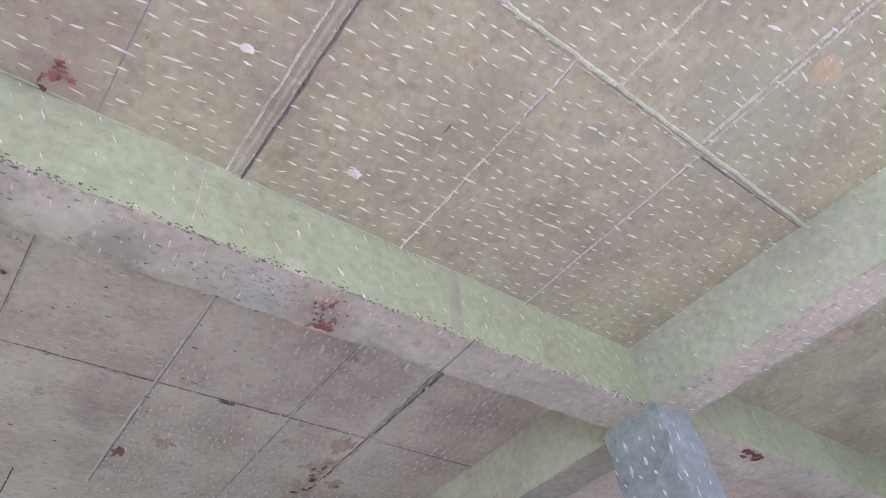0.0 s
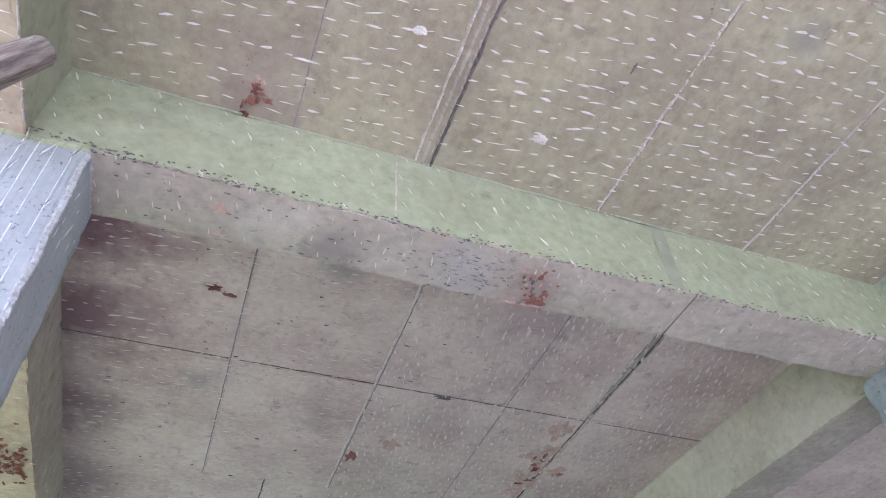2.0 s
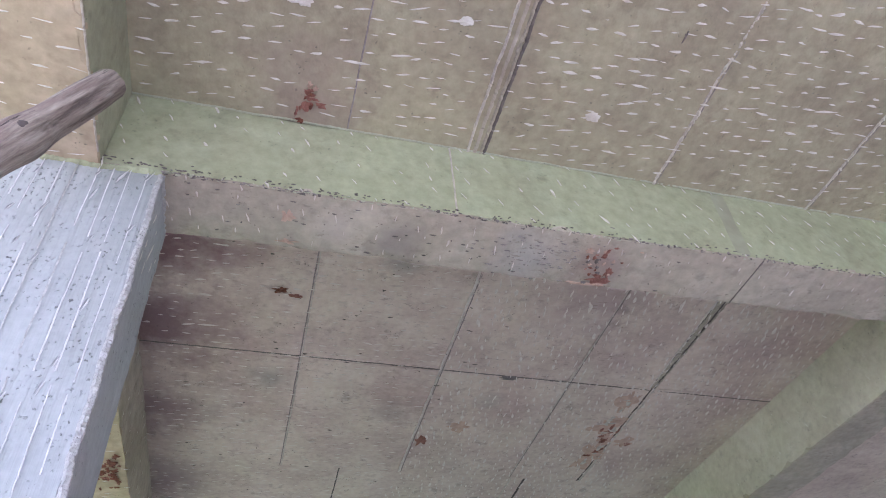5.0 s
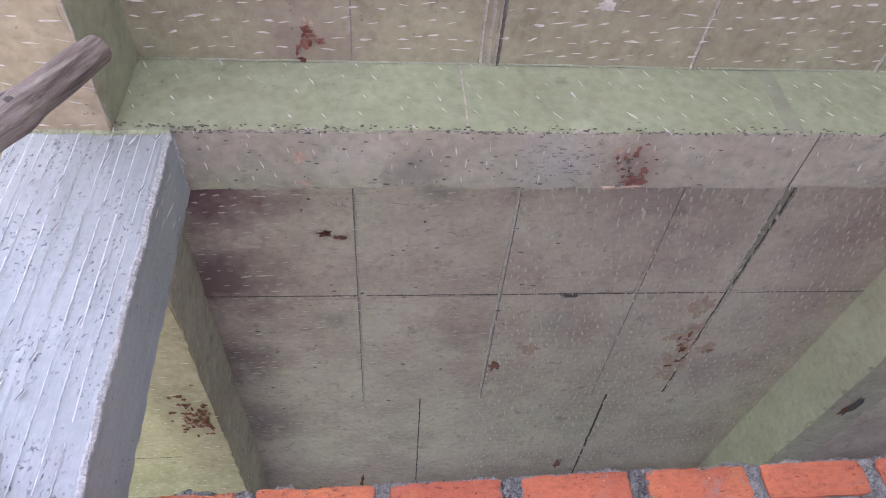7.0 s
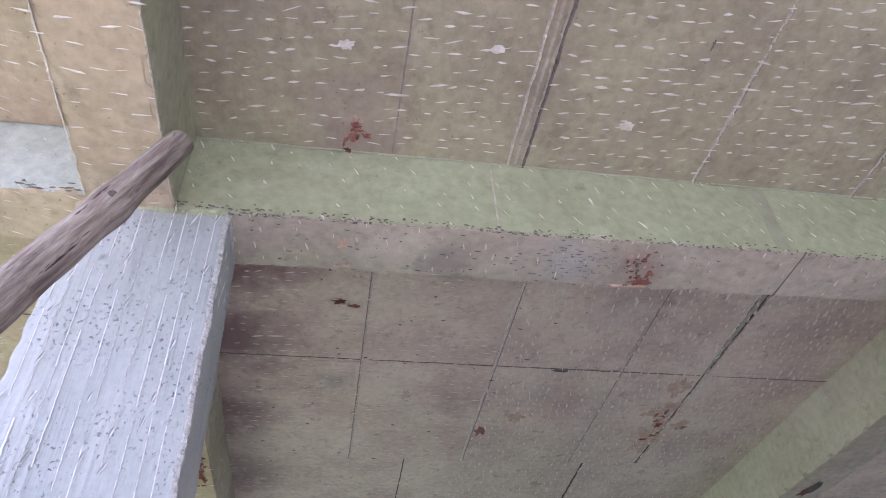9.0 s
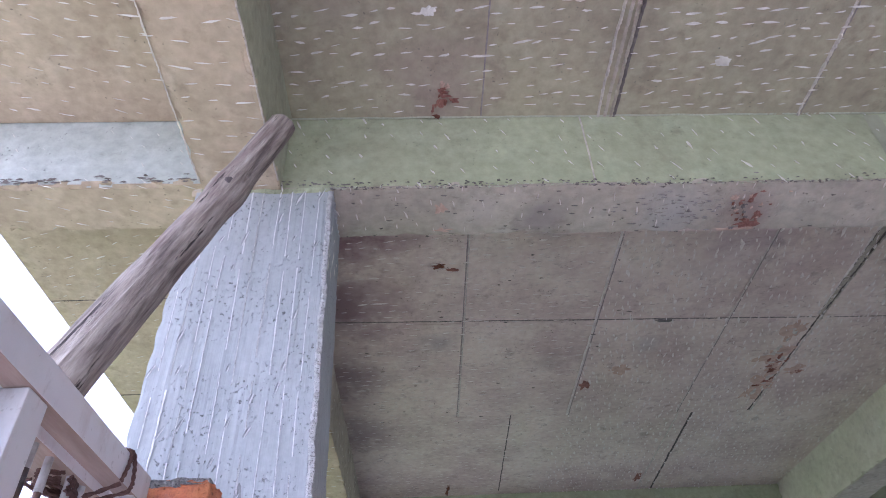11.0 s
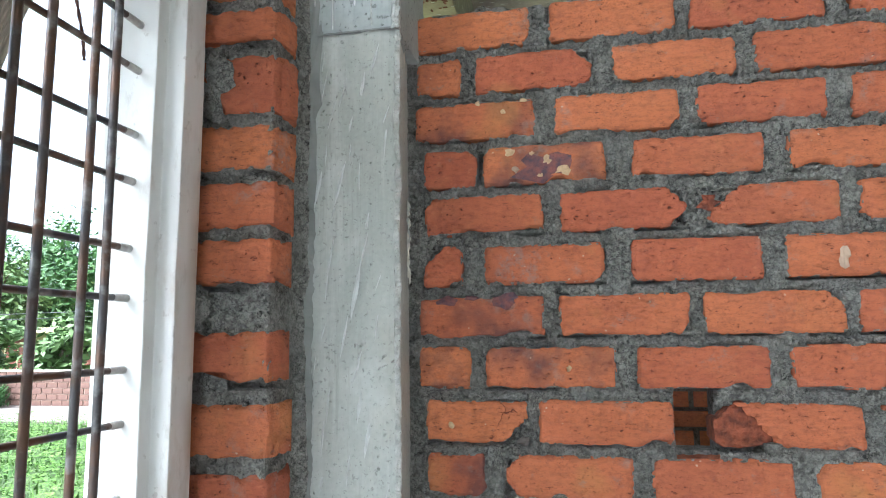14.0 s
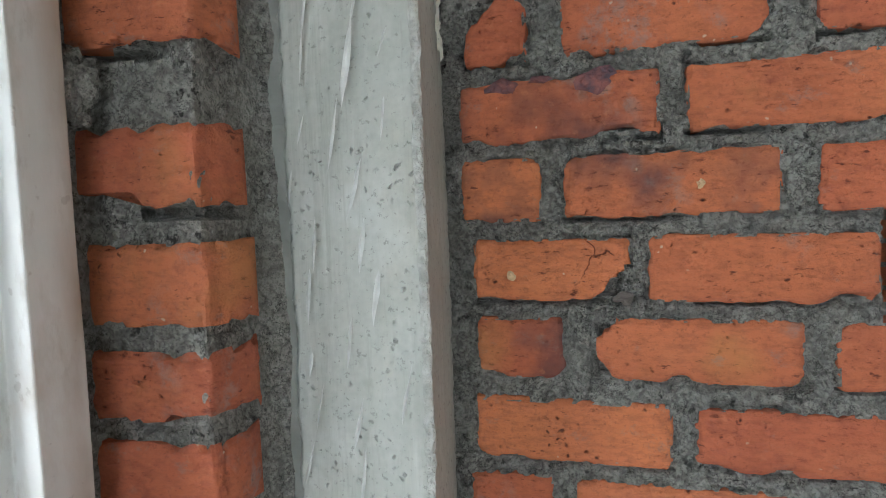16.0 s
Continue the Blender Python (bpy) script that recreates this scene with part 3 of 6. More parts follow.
def fin(name, parent, a, b, n, width, height, material, seed, label=""):
    """A ragged ridge of squeezed-out mortar along a seam from a to b, standing out along n."""
    bm = bmesh.new()
    a, b, n = Vector(a), Vector(b), Vector(n)
    d = (b - a).normalized()
    w = n.cross(d)
    steps = max(6, int((b - a).length / 0.0045))
    shake = random.Random(int(seed * 91) + steps)
    last = None
    for i in range(steps + 1):
        p = a + (b - a) * i / steps
        k = 0.65 + 0.7 * noise.noise(Vector((i * 0.11 + seed, seed, 0))) + 0.75 * noise.noise(Vector((i * 0.47, seed, 3))) + 0.4 * noise.noise(Vector((i * 1.3, seed, 8)))
        k = max(0.12, k + 0.5 * (shake.random() - 0.5))
        side = w * width * (0.35 * noise.noise(Vector((i * 0.05, 5, seed))) + 0.15 * noise.noise(Vector((i * 0.3, 9, seed))))
        ring = [bm.verts.new(q) for q in (p + side - w * width * (0.38 + 0.12 * k) + n * 0.001, p + side - w * width * 0.2 + n * height * k,
                                          p + side + w * width * 0.25 + n * height * k * 0.85, p + side + w * width * (0.38 + 0.12 * k) + n * 0.001)]
        if last:
            for s in range(3):
                bm.faces.new((last[s], last[s + 1], ring[s + 1], ring[s]))
        last = ring
    return part(name, bm, material, parent, label)


# ---- the frame of the building ----
ZC, ZB = 3.468, 3.165          # underside of slab, underside of beams
YF, YK = -0.158, 0.05          # front and back of the beam over the brick wall
XL0, XL1 = -0.343, -0.127      # beam over the window wall
XLF0, XLF1 = -0.385, -0.155    # the same line of beams past the column
XR0, XR1 = 2.735, 2.955        # beam on the far side of the bay
XRF0, XRF1 = 2.782, 3.02       # the same line of beams past the column
YFAR = 3.12                    # next cross beam
YNEAR = -3.9
DOWN = Vector((0, 0, -1))
X, Y, Z = Vector((1, 0, 0)), Vector((0, 1, 0)), Vector((0, 0, 1))


def slab_panel(name, x0, x1, y0, y1, xs, ys, material, label, seed):
    """Underside of a slab as cast on sheets: each sheet's imprint lies at its own slight level, a narrow groove between them."""
    rnd = random.Random(seed)
    bm = bmesh.new()
    block(bm, x0 - 0.05 * (x0 > -1), x1 + 0.05, y0 - 0.05, y1 + 0.05, ZC + 0.0061, ZC + 0.12 + 0.001 * seed)
    bands = [y0] + ys + [y1]
    for b, (ya, yb) in enumerate(zip(bands, bands[1:])):
        cols = [x0] + [x for x in xs[b] if x0 < x < x1] + [x1]
        for xa, xb in zip(cols, cols[1:]):
            drop = rnd.uniform(-0.001, 0.001)
            tilt = rnd.uniform(-0.0015, 0.0015)
            g = 0.0008
            xa2, xb2, ya2, yb2 = xa + g * (xa > x0), xb - g * (xb < x1), ya + g * (ya > y0), yb - g * (yb < y1)
            nx, ny = max(2, int((xb2 - xa2) / 0.1)), max(2, int((yb2 - ya2) / 0.1))
            grid = [[bm.verts.new((xa2 + (xb2 - xa2) * i / nx, ya2 + (yb2 - ya2) * j / ny,
                                   ZC + drop + tilt * (2 * i / nx - 1) + 0.0025 * wob((xa2 + (xb2 - xa2) * i / nx, ya2 + (yb2 - ya2) * j / ny, 0), 5, seed)))
                     for j in range(ny + 1)] for i in range(nx + 1)]
            for i in range(nx):
                for j in range(ny):
                    bm.faces.new((grid[i][j], grid[i][j + 1], grid[i + 1][j + 1], grid[i + 1][j]))
            rim = ([grid[i][0] for i in range(nx + 1)] + [grid[nx][j] for j in range(1, ny + 1)]
                   + [grid[i][ny] for i in range(nx - 1, -1, -1)] + [grid[0][j] for j in range(ny - 1, 0, -1)])
            up = [bm.verts.new((q.co.x, q.co.y, ZC + 0.008)) for q in rim]
            for i in range(len(rim)):
                j = (i + 1) % len(rim)
                bm.faces.new((rim[i], rim[j], up[j], up[i]))
    return structure(name, bm, material, label, "ceiling")


near_x = [0.459, 0.848, 1.478, 2.09]
ceiling_near = slab_panel("ceiling_1", XL1, XR0, YNEAR, YF, [[0.30, 0.95, 1.65, 2.055], near_x], [-1.043], SLAB_NEAR,
                          "beige cast concrete slab underside with hack marks and board seams", 3)
far_rows = [[0.452, 1.045, 1.66, 2.09], [0.458, 1.067, 1.69, 2.12], [0.775, 1.80]]
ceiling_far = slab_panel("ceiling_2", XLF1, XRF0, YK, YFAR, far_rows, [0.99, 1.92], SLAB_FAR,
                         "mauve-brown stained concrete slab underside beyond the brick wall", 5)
ceiling_out = slab_panel("ceiling_3", -1.245, XLF0, YK, 5.5, [[], [], [], []], [0.75, 1.55, 2.5], SLAB_OUT,
                         "yellowish concrete overhang slab outside the window", 7)
ceiling_out_near = slab_panel("ceiling_4", -1.245, XL0, YNEAR, YF, [[], []], [-1.2], SLAB_OUT,
                              "yellowish concrete overhang slab with hack marks", 8)
ceiling_right = slab_panel("ceiling_5", XR1, 6.0, YNEAR, YF, [[3.5], [3.28, 3.85, 4.5]], [-1.1], SLAB_NEAR,
                           "brown concrete slab underside in the next bay", 9)
slab_panel("ceiling_6", XRF1, 6.0, YK, YFAR, [[3.3, 3.9], [3.35, 4.1], [3.3]], [1.0, 1.9], SLAB_FAR,
                               "mauve concrete slab underside of the far next bay", 10)
slab_panel("ceiling_7", XL1, 6.0, YFAR + 0.22, 6.5, [[1.0, 2.2]], [], SLAB_FAR,
                          "stained concrete slab underside past the far beam", 11)


def beam(name, x0, x1, y0, y1, z0, side, soffit, label, seed, step=0.035, edge=0.012):
    """A cast beam: a body with nibbled arrises, and a skin of other tone on its underside."""
    bm = bmesh.new()
    rough_slab(bm, x0, x1, y0, y1, z0, ZC + 0.02, step, 0.0035, seed, edge)
    ob = structure(name, bm, side, label, "beam", True)
    ob.data.materials.append(soffit)
    for p in ob.data.polygons:
        if p.normal.z < -0.5:
            p.material_index = 1
    sk = bmesh.new()
    rough_slab(sk, x0 + 0.003, x1 - 0.003, y0 + 0.003, y1 - 0.003, z0 - 0.004, z0 + 0.02, step, 0.0025, seed + 1, edge * 0.8)
    part("underside", sk, soffit, ob, "pinkish grey concrete underside")
    return ob


beam_cross = beam("beam_1", XL1 - 0.04, XR0 + 0.04, YF, YK, ZB, BEAM_GREEN, BEAM_SOFFIT, "greenish concrete beam over the brick wall", 21)
beam_left_near = beam("beam_2", XL0, XL1, YNEAR, YF + 0.04, ZB, BEAM_OLIVE, SLAB_OUT, "concrete beam over the window wall with yellowish underside", 22, 0.014, 0.012)
fin("arris", beam_left_near, (XL0 + 0.002, -2.2, ZB - 0.003), (XL0 + 0.002, -0.19, ZB - 0.003), Vector((-0.7, 0, -0.7)), 0.008, 0.004, FIN, 61)
fin("arris", beam_left_near, (XL1 - 0.002, -2.2, ZB - 0.003), (XL1 - 0.002, -0.19, ZB - 0.003), Vector((0.7, 0, -0.7)), 0.006, 0.004, FIN, 62)
beam_left_far = beam("beam_3", XLF0, XLF1, YF + 0.02, 5.5, ZB, BEAM_SOFFIT, SLAB_OUT, "concrete beam running on behind the column", 23)
beam_right_near = beam("beam_4", XR0, XR1, YNEAR, YF + 0.04, ZB, BEAM_PALE, BEAM_SOFFIT, "pale green concrete beam across the bay", 24)
beam_right_far = beam("beam_5", XRF0, XRF1, YF + 0.02, YFAR, ZB, BEAM_CREAM, BEAM_SOFFIT, "pale cream concrete beam beyond the brick wall", 25)
beam_out = beam("beam_6", -1.20, XL0 + 0.03, YF + 0.003, 0.03, 3.195, BEAM_GREY, SLAB_OUT, "grey plastered cantilever beam stub with a crumbling lower edge", 26, 0.012, 0.04)
beam_next = beam("beam_7", XR1 - 0.04, 6.0, YF, YK, ZB, BEAM_GREEN, BEAM_SOFFIT, "greenish concrete beam carrying on into the next bay", 27)
beam("beam_8", XL1 - 0.04, 6.0, YFAR, YFAR + 0.22, ZB, BEAM_GREEN, BEAM_SOFFIT, "greenish concrete beam at the far end of the bay", 28)


def column(name, x0, x1, y0, y1, z1, lean, label, seed, ripple=0.004, material=None):
    """A cast column with shallow vertical board ridges and ragged arrises."""
    bm = bmesh.new()
    rough_slab(bm, x0, x1, y0, y1, 0.0, z1, 0.02, ripple * 0.45, seed, 0.010)
    for v in bm.verts:
        if v.co.x > (x0 + x1) / 2:
            v.co.x += lean * min(1.0, max(0.0, (z1 - v.co.z) / (z1 - 2.213))) - lean * 5.5 * max(0.0, v.co.y - y0)
    return structure(name, bm, material or COLUMN, label, "column", True)


column_1 = column("column_1", -0.357, 0.0075, -0.1485, 0.0535, ZB - 0.002, 0.021, "pale grey cast concrete column with vertical form lines and hack marks", 31)
up = bmesh.new()
rough_slab(up, -0.3595, 0.011, -0.152, 0.056, 2.213, ZB - 0.003, 0.0085, 0.0015, 36, 0.006)
for v in up.verts:
    if v.co.x > -0.1:
        v.co.x += 0.017 * (ZB - v.co.z) / 0.95 + 0.03 * max(0.0, v.co.y + 0.152)
    if v.co.y < -0.145:
        ridge = max(0.0, noise.noise(Vector((v.co.x * 60, 3, v.co.z * 0.8))))
        pit = max(0.0, noise.noise(Vector((v.co.x * 42, 9, v.co.z * 20))) - 0.38)
        v.co.y -= 0.003 * ridge - 0.006 * pit
part("upper_pour", up, COLUMN_UP, column_1, "pale hacked concrete with vertical board ridges")
fin("arris", column_1, (0.0300, -0.1490, 1.0), (0.0300, -0.1490, 2.21), Vector((0.4, -0.9, 0)), 0.011, 0.004, CHIP_GREY, 37)
fin("arris", column_1, (0.0275, -0.1525, 2.21), (0.0105, -0.1525, 3.15), Vector((0.5, -0.85, 0)), 0.017, 0.009, CHIP_GREY, 38)
for i in range(10):
    r = random.Random(500 + i)
    x = -0.345 + 0.036 * i + r.uniform(-0.009, 0.009)
    z = 3.155
    while z > 2.3:
        z0 = max(2.22, z - r.uniform(0.10, 0.32))
        lean = 0.010 * (z - z0) + r.uniform(-0.003, 0.003)
        fin("board_ridge", column_1, (x + lean, -0.1535, z0), (x, -0.1535, z), -Y, r.uniform(0.0022, 0.0042), r.uniform(0.0012, 0.0026), RIDGE if r.random() < 0.7 else CHIP_GREY, 50 + i + z)
        x += lean + r.uniform(-0.002, 0.002)
        z = z0 - r.uniform(0.004, 0.07)
fin("crumb_line", column_1, (-0.345, -0.1535, ZB - 0.006), (0.012, -0.1535, ZB - 0.006), Vector((0, -0.8, -0.4)), 0.022, 0.010, BEAM_GREEN, 40)
fin("rim", column_1, (0.015, -0.15, ZB - 0.006), (0.011, 0.052, ZB - 0.006), Vector((0.9, 0, -0.4)), 0.012, 0.008, CHIP_GREY, 39)
column_2 = column("column_2", 2.70, 2.945, -0.205, 0.09, ZB - 0.002, 0.0, "bluish grey concrete column with white chipped hack marks", 32, material=COLUMN_BLUE)
column_3 = column("column_3", 2.70, 2.93, YFAR, YFAR + 0.25, ZB - 0.002, 0.0, "grey concrete column under the far beam", 33)
column_4 = column("column_4", -0.36, -0.10, YFAR, YFAR + 0.25, ZB - 0.002, 0.0, "grey concrete column at the outer corner", 34)

# floor slab and the ground outside
fl = bmesh.new()
rough_slab(fl, -0.36, 6.0, -5.0, 6.5, -0.15, 0.0, 0.25, 0.004, 41)
structure("floor", fl, FLOOR, "rough grey concrete floor slab", "floor")
# unseen walls, added to limit where light enters the bay
for nm, q, lab in (("added_wall_east", (5.9, 6.1, -5.0, 6.5), "added unseen cement wall that keeps light from the far side"),
                   ("added_wall_south", (1.6, 5.9, -5.0, -4.8), "added unseen cement wall that narrows the light from behind"),
                   ("added_low_wall", (-0.36, 1.6, -5.0, -4.85), "added unseen low cement wall that trims light through the open bay")):
    wb = bmesh.new()
    rough_slab(wb, *q, 0.0, 0.6 if nm == "added_low_wall" else 3.6, 0.3, 0.004, 43)
    structure(nm, wb, WALL_PLAIN, lab, "wall")
gr = bmesh.new()
bmesh.ops.create_grid(gr, x_segments=90, y_segments=90, size=1)
for v in gr.verts:
    v.co.x, v.co.y = (math.copysign(abs(c) ** 3 * 2900 + abs(c) * 60, c) for c in v.co.xy)
    v.co.z = -0.5 + (0.06 * wob(v.co, 0.3, 2) if v.co.length < 60 else 0)
structure("ground", gr, GRASS, "overgrown green lawn around the building", "ground")
pa = bmesh.new()
block(pa, -60, 10, 14.2, 18.0, -0.6, -0.44)
structure("road", pa, EARTH, "pale reddish earth track along the boundary wall", "road")

# ---- seams, fins and hack marks of the slabs and beams ----
for x in (1.478, 2.09):
    fin("seam_fin", ceiling_near, (x, -1.04, ZC), (x, YF, ZC), DOWN, 0.011, 0.008, FIN, x)
    fin("seam_gap", ceiling_near, (x + 0.009, -1.04, ZC), (x + 0.009, YF, ZC), DOWN, 0.004, 0.003, HOLLOW, x + 4)
fin("seam_gap", ceiling_near, (0.459, -1.04, ZC), (0.459, YF, ZC), DOWN, 0.005, 0.003, HOLLOW, 48)
for dx, wd in ((-0.024, 0.010), (0.020, 0.011)):
    fin("seam_fin", ceiling_near, (0.838 + dx, -2.2, ZC), (0.852 + dx, YF, ZC), DOWN, wd, 0.011, FIN if dx < 0 else FIN_TAN, 3 + dx * 50)
fin("seam_gap", ceiling_near, (0.869, -2.2, ZC), (0.883, YF, ZC), DOWN, 0.011, 0.005, PIT, 44)
fin("seam_gap", ceiling_near, (0.838, -2.2, ZC), (0.852, YF, ZC), DOWN, 0.012, 0.003, BEAM_SOFFIT, 45)
for x, seed in ((1.65, 5), (2.05, 7)):
    fin("seam_fin", ceiling_near, (x, -3.0, ZC), (x, -1.05, ZC), DOWN, 0.010 if x < 2 else 0.012, 0.012, FIN, seed)
fin("seam_fin", ceiling_near, (2.076, -3.0, ZC), (2.076, -1.05, ZC), DOWN, 0.009, 0.012, FIN, 8)
fin("seam_fin", ceiling_near, (XL1, -1.038, ZC), (XR0, -1.052, ZC), DOWN, 0.017, 0.013, FIN_GREEN, 9)
# pinkish strip, painted in for the shade line along the ridge
fin("seam_gap", ceiling_near, (1.3, -1.026, ZC), (XR0, -1.038, ZC), DOWN, 0.008, 0.004, BEAM_SOFFIT, 46)
fin("seam_gap", ceiling_near, (2.1, -1.024, ZC), (XR0, -1.034, ZC), DOWN, 0.006, 0.0055, PIT, 47)
fin("seam_fin", ceiling_near, (XL1, YF - 0.004, ZC), (XR0, YF - 0.004, ZC), DOWN, 0.008, 0.003, FIN_GREEN, 10)
for dx, wd, ht, mat in ((-0.037, 0.008, 0.009, CHIP_SOFT), (-0.028, 0.006, 0.004, PIT), (-0.008, 0.030, 0.005, FIN_TAN), (0.012, 0.011, 0.006, SEAM), (0.023, 0.009, 0.007, FIN_TAN)):
    fin("seam_gap" if mat in (PIT, SEAM) else "seam_fin", ceiling_far, (2.074 + dx, YK, ZC), (2.098 + dx * 0.5, 0.985, ZC), DOWN, wd, ht, mat, 12 + dx * 400)
fin("seam_gap", ceiling_far, (2.096, 0.985, ZC), (2.122, 1.94, ZC), DOWN, 0.013, 0.006, SEAM, 25)
fin("seam_fin", ceiling_far, (2.110, 0.985, ZC), (2.135, 1.94, ZC), DOWN, 0.010, 0.008, FIN, 26)
fin("seam_fin", ceiling_far, (1.030, YK, ZC), (1.078, 1.92, ZC), DOWN, 0.012, 0.009, CHIP_SOFT, 17)
fin("seam_gap", ceiling_far, (1.040, YK, ZC), (1.088, 1.92, ZC), DOWN, 0.005, 0.004, HOLLOW, 27)
fin("seam_fin", ceiling_far, (1.640, YK, ZC), (1.704, 1.93, ZC), DOWN, 0.005, 0.003, FIN, 18)
fin("seam_gap", ceiling_far, (1.646, YK, ZC), (1.710, 1.93, ZC), DOWN, 0.005, 0.004, HOLLOW, 28)
fin("seam_gap", ceiling_far, (0.444, YK, ZC), (0.462, 1.905, ZC), DOWN, 0.005, 0.0035, HOLLOW, 19)
fin("seam_fin", ceiling_far, (0.451, YK, ZC), (0.469, 1.905, ZC), DOWN, 0.005, 0.004, FIN, 29)
fin("seam_gap", ceiling_far, (XLF1, 0.957, ZC), (XRF0, 1.02, ZC), DOWN, 0.008, 0.0035, PIT, 20)
fin("seam_gap", ceiling_far, (0.762, 1.91, ZC), (0.792, 3.05, ZC), DOWN, 0.007, 0.003, SEAM, 21)
fin("seam_gap", ceiling_far, (1.80, 1.94, ZC), (1.87, 3.10, ZC), DOWN, 0.014, 0.004, SEAM, 22)
fin("seam_fin", ceiling_far, (1.72, 1.94, ZC), (1.77, 3.10, ZC), DOWN, 0.007, 0.006, FIN, 23)
for y in (0.75, 1.55, 2.5):
    fin("seam_gap", ceiling_out, (-1.24, y, ZC), (XL0, y, ZC), DOWN, 0.006, 0.003, SEAM, y)

def near_bare(a, b):
    """Where the near slab carries no marks: along the double seam and on the red spall."""
    x, y = a + XL1, b + YNEAR + 1.4
    return abs(x - 0.848) < 0.04 or math.hypot((x - 0.332) / 0.036, (y + 0.258) / 0.062) < 1


chips("hack_mark", ceiling_near, (XL1, YNEAR + 1.4, ZC), X, Y, DOWN, XR0 - XL1, YF - YNEAR - 1.43, (0.060, 0.046), 0.034, 0.0078, -6, 51, near_bare, lift=0.0045)
chips("hack_mark", ceiling_far, (XLF1, YK, ZC), X, Y, DOWN, 1.19, YFAR - YK, (0.062, 0.046), 0.032, 0.0088, -4, 52, keep=0.9, material=CHIP_SOFT, lift=0.0045)
chips("hack_mark", ceiling_far, (1.065, YK, ZC), X, Y, DOWN, XRF0 - 1.085, YFAR - YK, (0.044, 0.050), 0.034, 0.0125, 78, 53, keep=0.95, material=CHIP_SOFT, lift=0.0045)
chips("hack_mark", ceiling_out, (-1.23, YK, ZC), X, Y, DOWN, 0.87, 3.5, (0.08, 0.06), 0.03, 0.005, -20, 54)
chips("hack_mark", ceiling_out_near, (-1.23, -2.0, ZC), X, Y, DOWN, 0.87, 1.83, (0.075, 0.05), 0.036, 0.006, 15, 55)
chips("hack_mark", ceiling_right, (XR1, -2.5, ZC), X, Y, DOWN, 2.5, 2.3, (0.09, 0.06), 0.028, 0.004, -10, 56, keep=0.35)
chips("hack_mark", beam_cross, (XL1, YF, ZB), X, Z, -Y, XR0 - XL1, ZC - ZB, (0.086, 0.072), 0.027, 0.0075, -62, 57)
chips("hack_mark", beam_cross, (XL1, YF, ZB - 0.004), X, Y, DOWN, XR0 - XL1, YK - YF, (0.075, 0.055), 0.024, 0.006, 84, 58, keep=0.7, material=CHIP_SOFT)
chips("hack_mark", beam_left_near, (XL0, -2.0, ZB - 0.004), X, Y, DOWN, XL1 - XL0, 1.83, (0.07, 0.055), 0.036, 0.006, 2, 59)
chips("hack_mark", beam_left_far, (XLF0, 0.1, ZB - 0.004), X, Y, DOWN, XLF1 - XLF0, 3.0, (0.07, 0.05), 0.03, 0.0045, 6, 60, keep=0.7)
chips("hack_mark", beam_left_far, (XLF1, 0.06, ZB), Y, Z, X, 3.0, ZC - ZB, (0.1, 0.08), 0.03, 0.004, 70, 61, keep=0.6)
chips("hack_mark", beam_right_near, (XR0, -2.4, ZB), Y, Z, -X, 2.2, ZC - ZB, (0.11, 0.075), 0.026, 0.008, 60, 62)
chips("hack_mark", beam_right_near, (XR0, -2.4, ZB - 0.004), X, Y, DOWN, XR1 - XR0, 2.2, (0.07, 0.045), 0.036, 0.006, -10, 63)
chips("hack_mark", beam_right_far, (XRF0, 0.1, ZB), Y, Z, -X, 2.9, ZC - ZB, (0.11, 0.08), 0.026, 0.005, 60, 64, keep=0.4)
chips("hack_mark", beam_out, (-1.19, YF, 3.195), X, Z, -Y, 0.84, ZC - 3.195, (0.09, 0.07), 0.022, 0.004, -50, 65, keep=0.6)
chips("hack_mark", beam_out, (-1.19, YF, 3.191), X, Y, DOWN, 0.84, 0.18, (0.08, 0.05), 0.034, 0.005, 20, 66)
chips("hack_mark", column_1, (-0.355, -0.1545, 2.15), X, Z, -Y, 0.35, 1.0, (0.055, 0.075), 0.038, 0.0048, 74, 67, keep=0.5, spread=0.08, material=RIDGE, lift=0.004)
# dark copies shifted beside the marks paint the shaded side of each gouge
chips("gouge_dark_side", column_1, (-0.3600, -0.1545, 2.152), X, Z, -Y, 0.35, 1.0, (0.055, 0.075), 0.034, 0.0050, 74, 67, keep=0.5, spread=0.08, material=GOUGE_SHADE, lift=0.0015)
chips("hack_mark", column_1, (-0.112, -0.1525, 0.9), X, Z, -Y, 0.125, 1.29, (0.044, 0.058), 0.050, 0.0058, 80, 68, keep=0.85, spread=0.09, material=STREAK, lift=0.0045)
chips("hack_mark", column_1, (0.014, -0.14, 2.2), Y, Z, X, 0.18, 0.9, (0.06, 0.07), 0.04, 0.004, 78, 69)
chips("hack_mark", column_2, (2.70, -0.20, 2.2), Y, Z, -X, 0.28, 0.9, (0.07, 0.07), 0.036, 0.014, 80, 70, spread=0.3, material=RIDGE)
chips("hack_mark", column_2, (2.70, -0.205, 2.2), X, Z, -Y, 0.24, 0.9, (0.08, 0.08), 0.036, 0.010, 85, 71, spread=0.2, material=RIDGE)

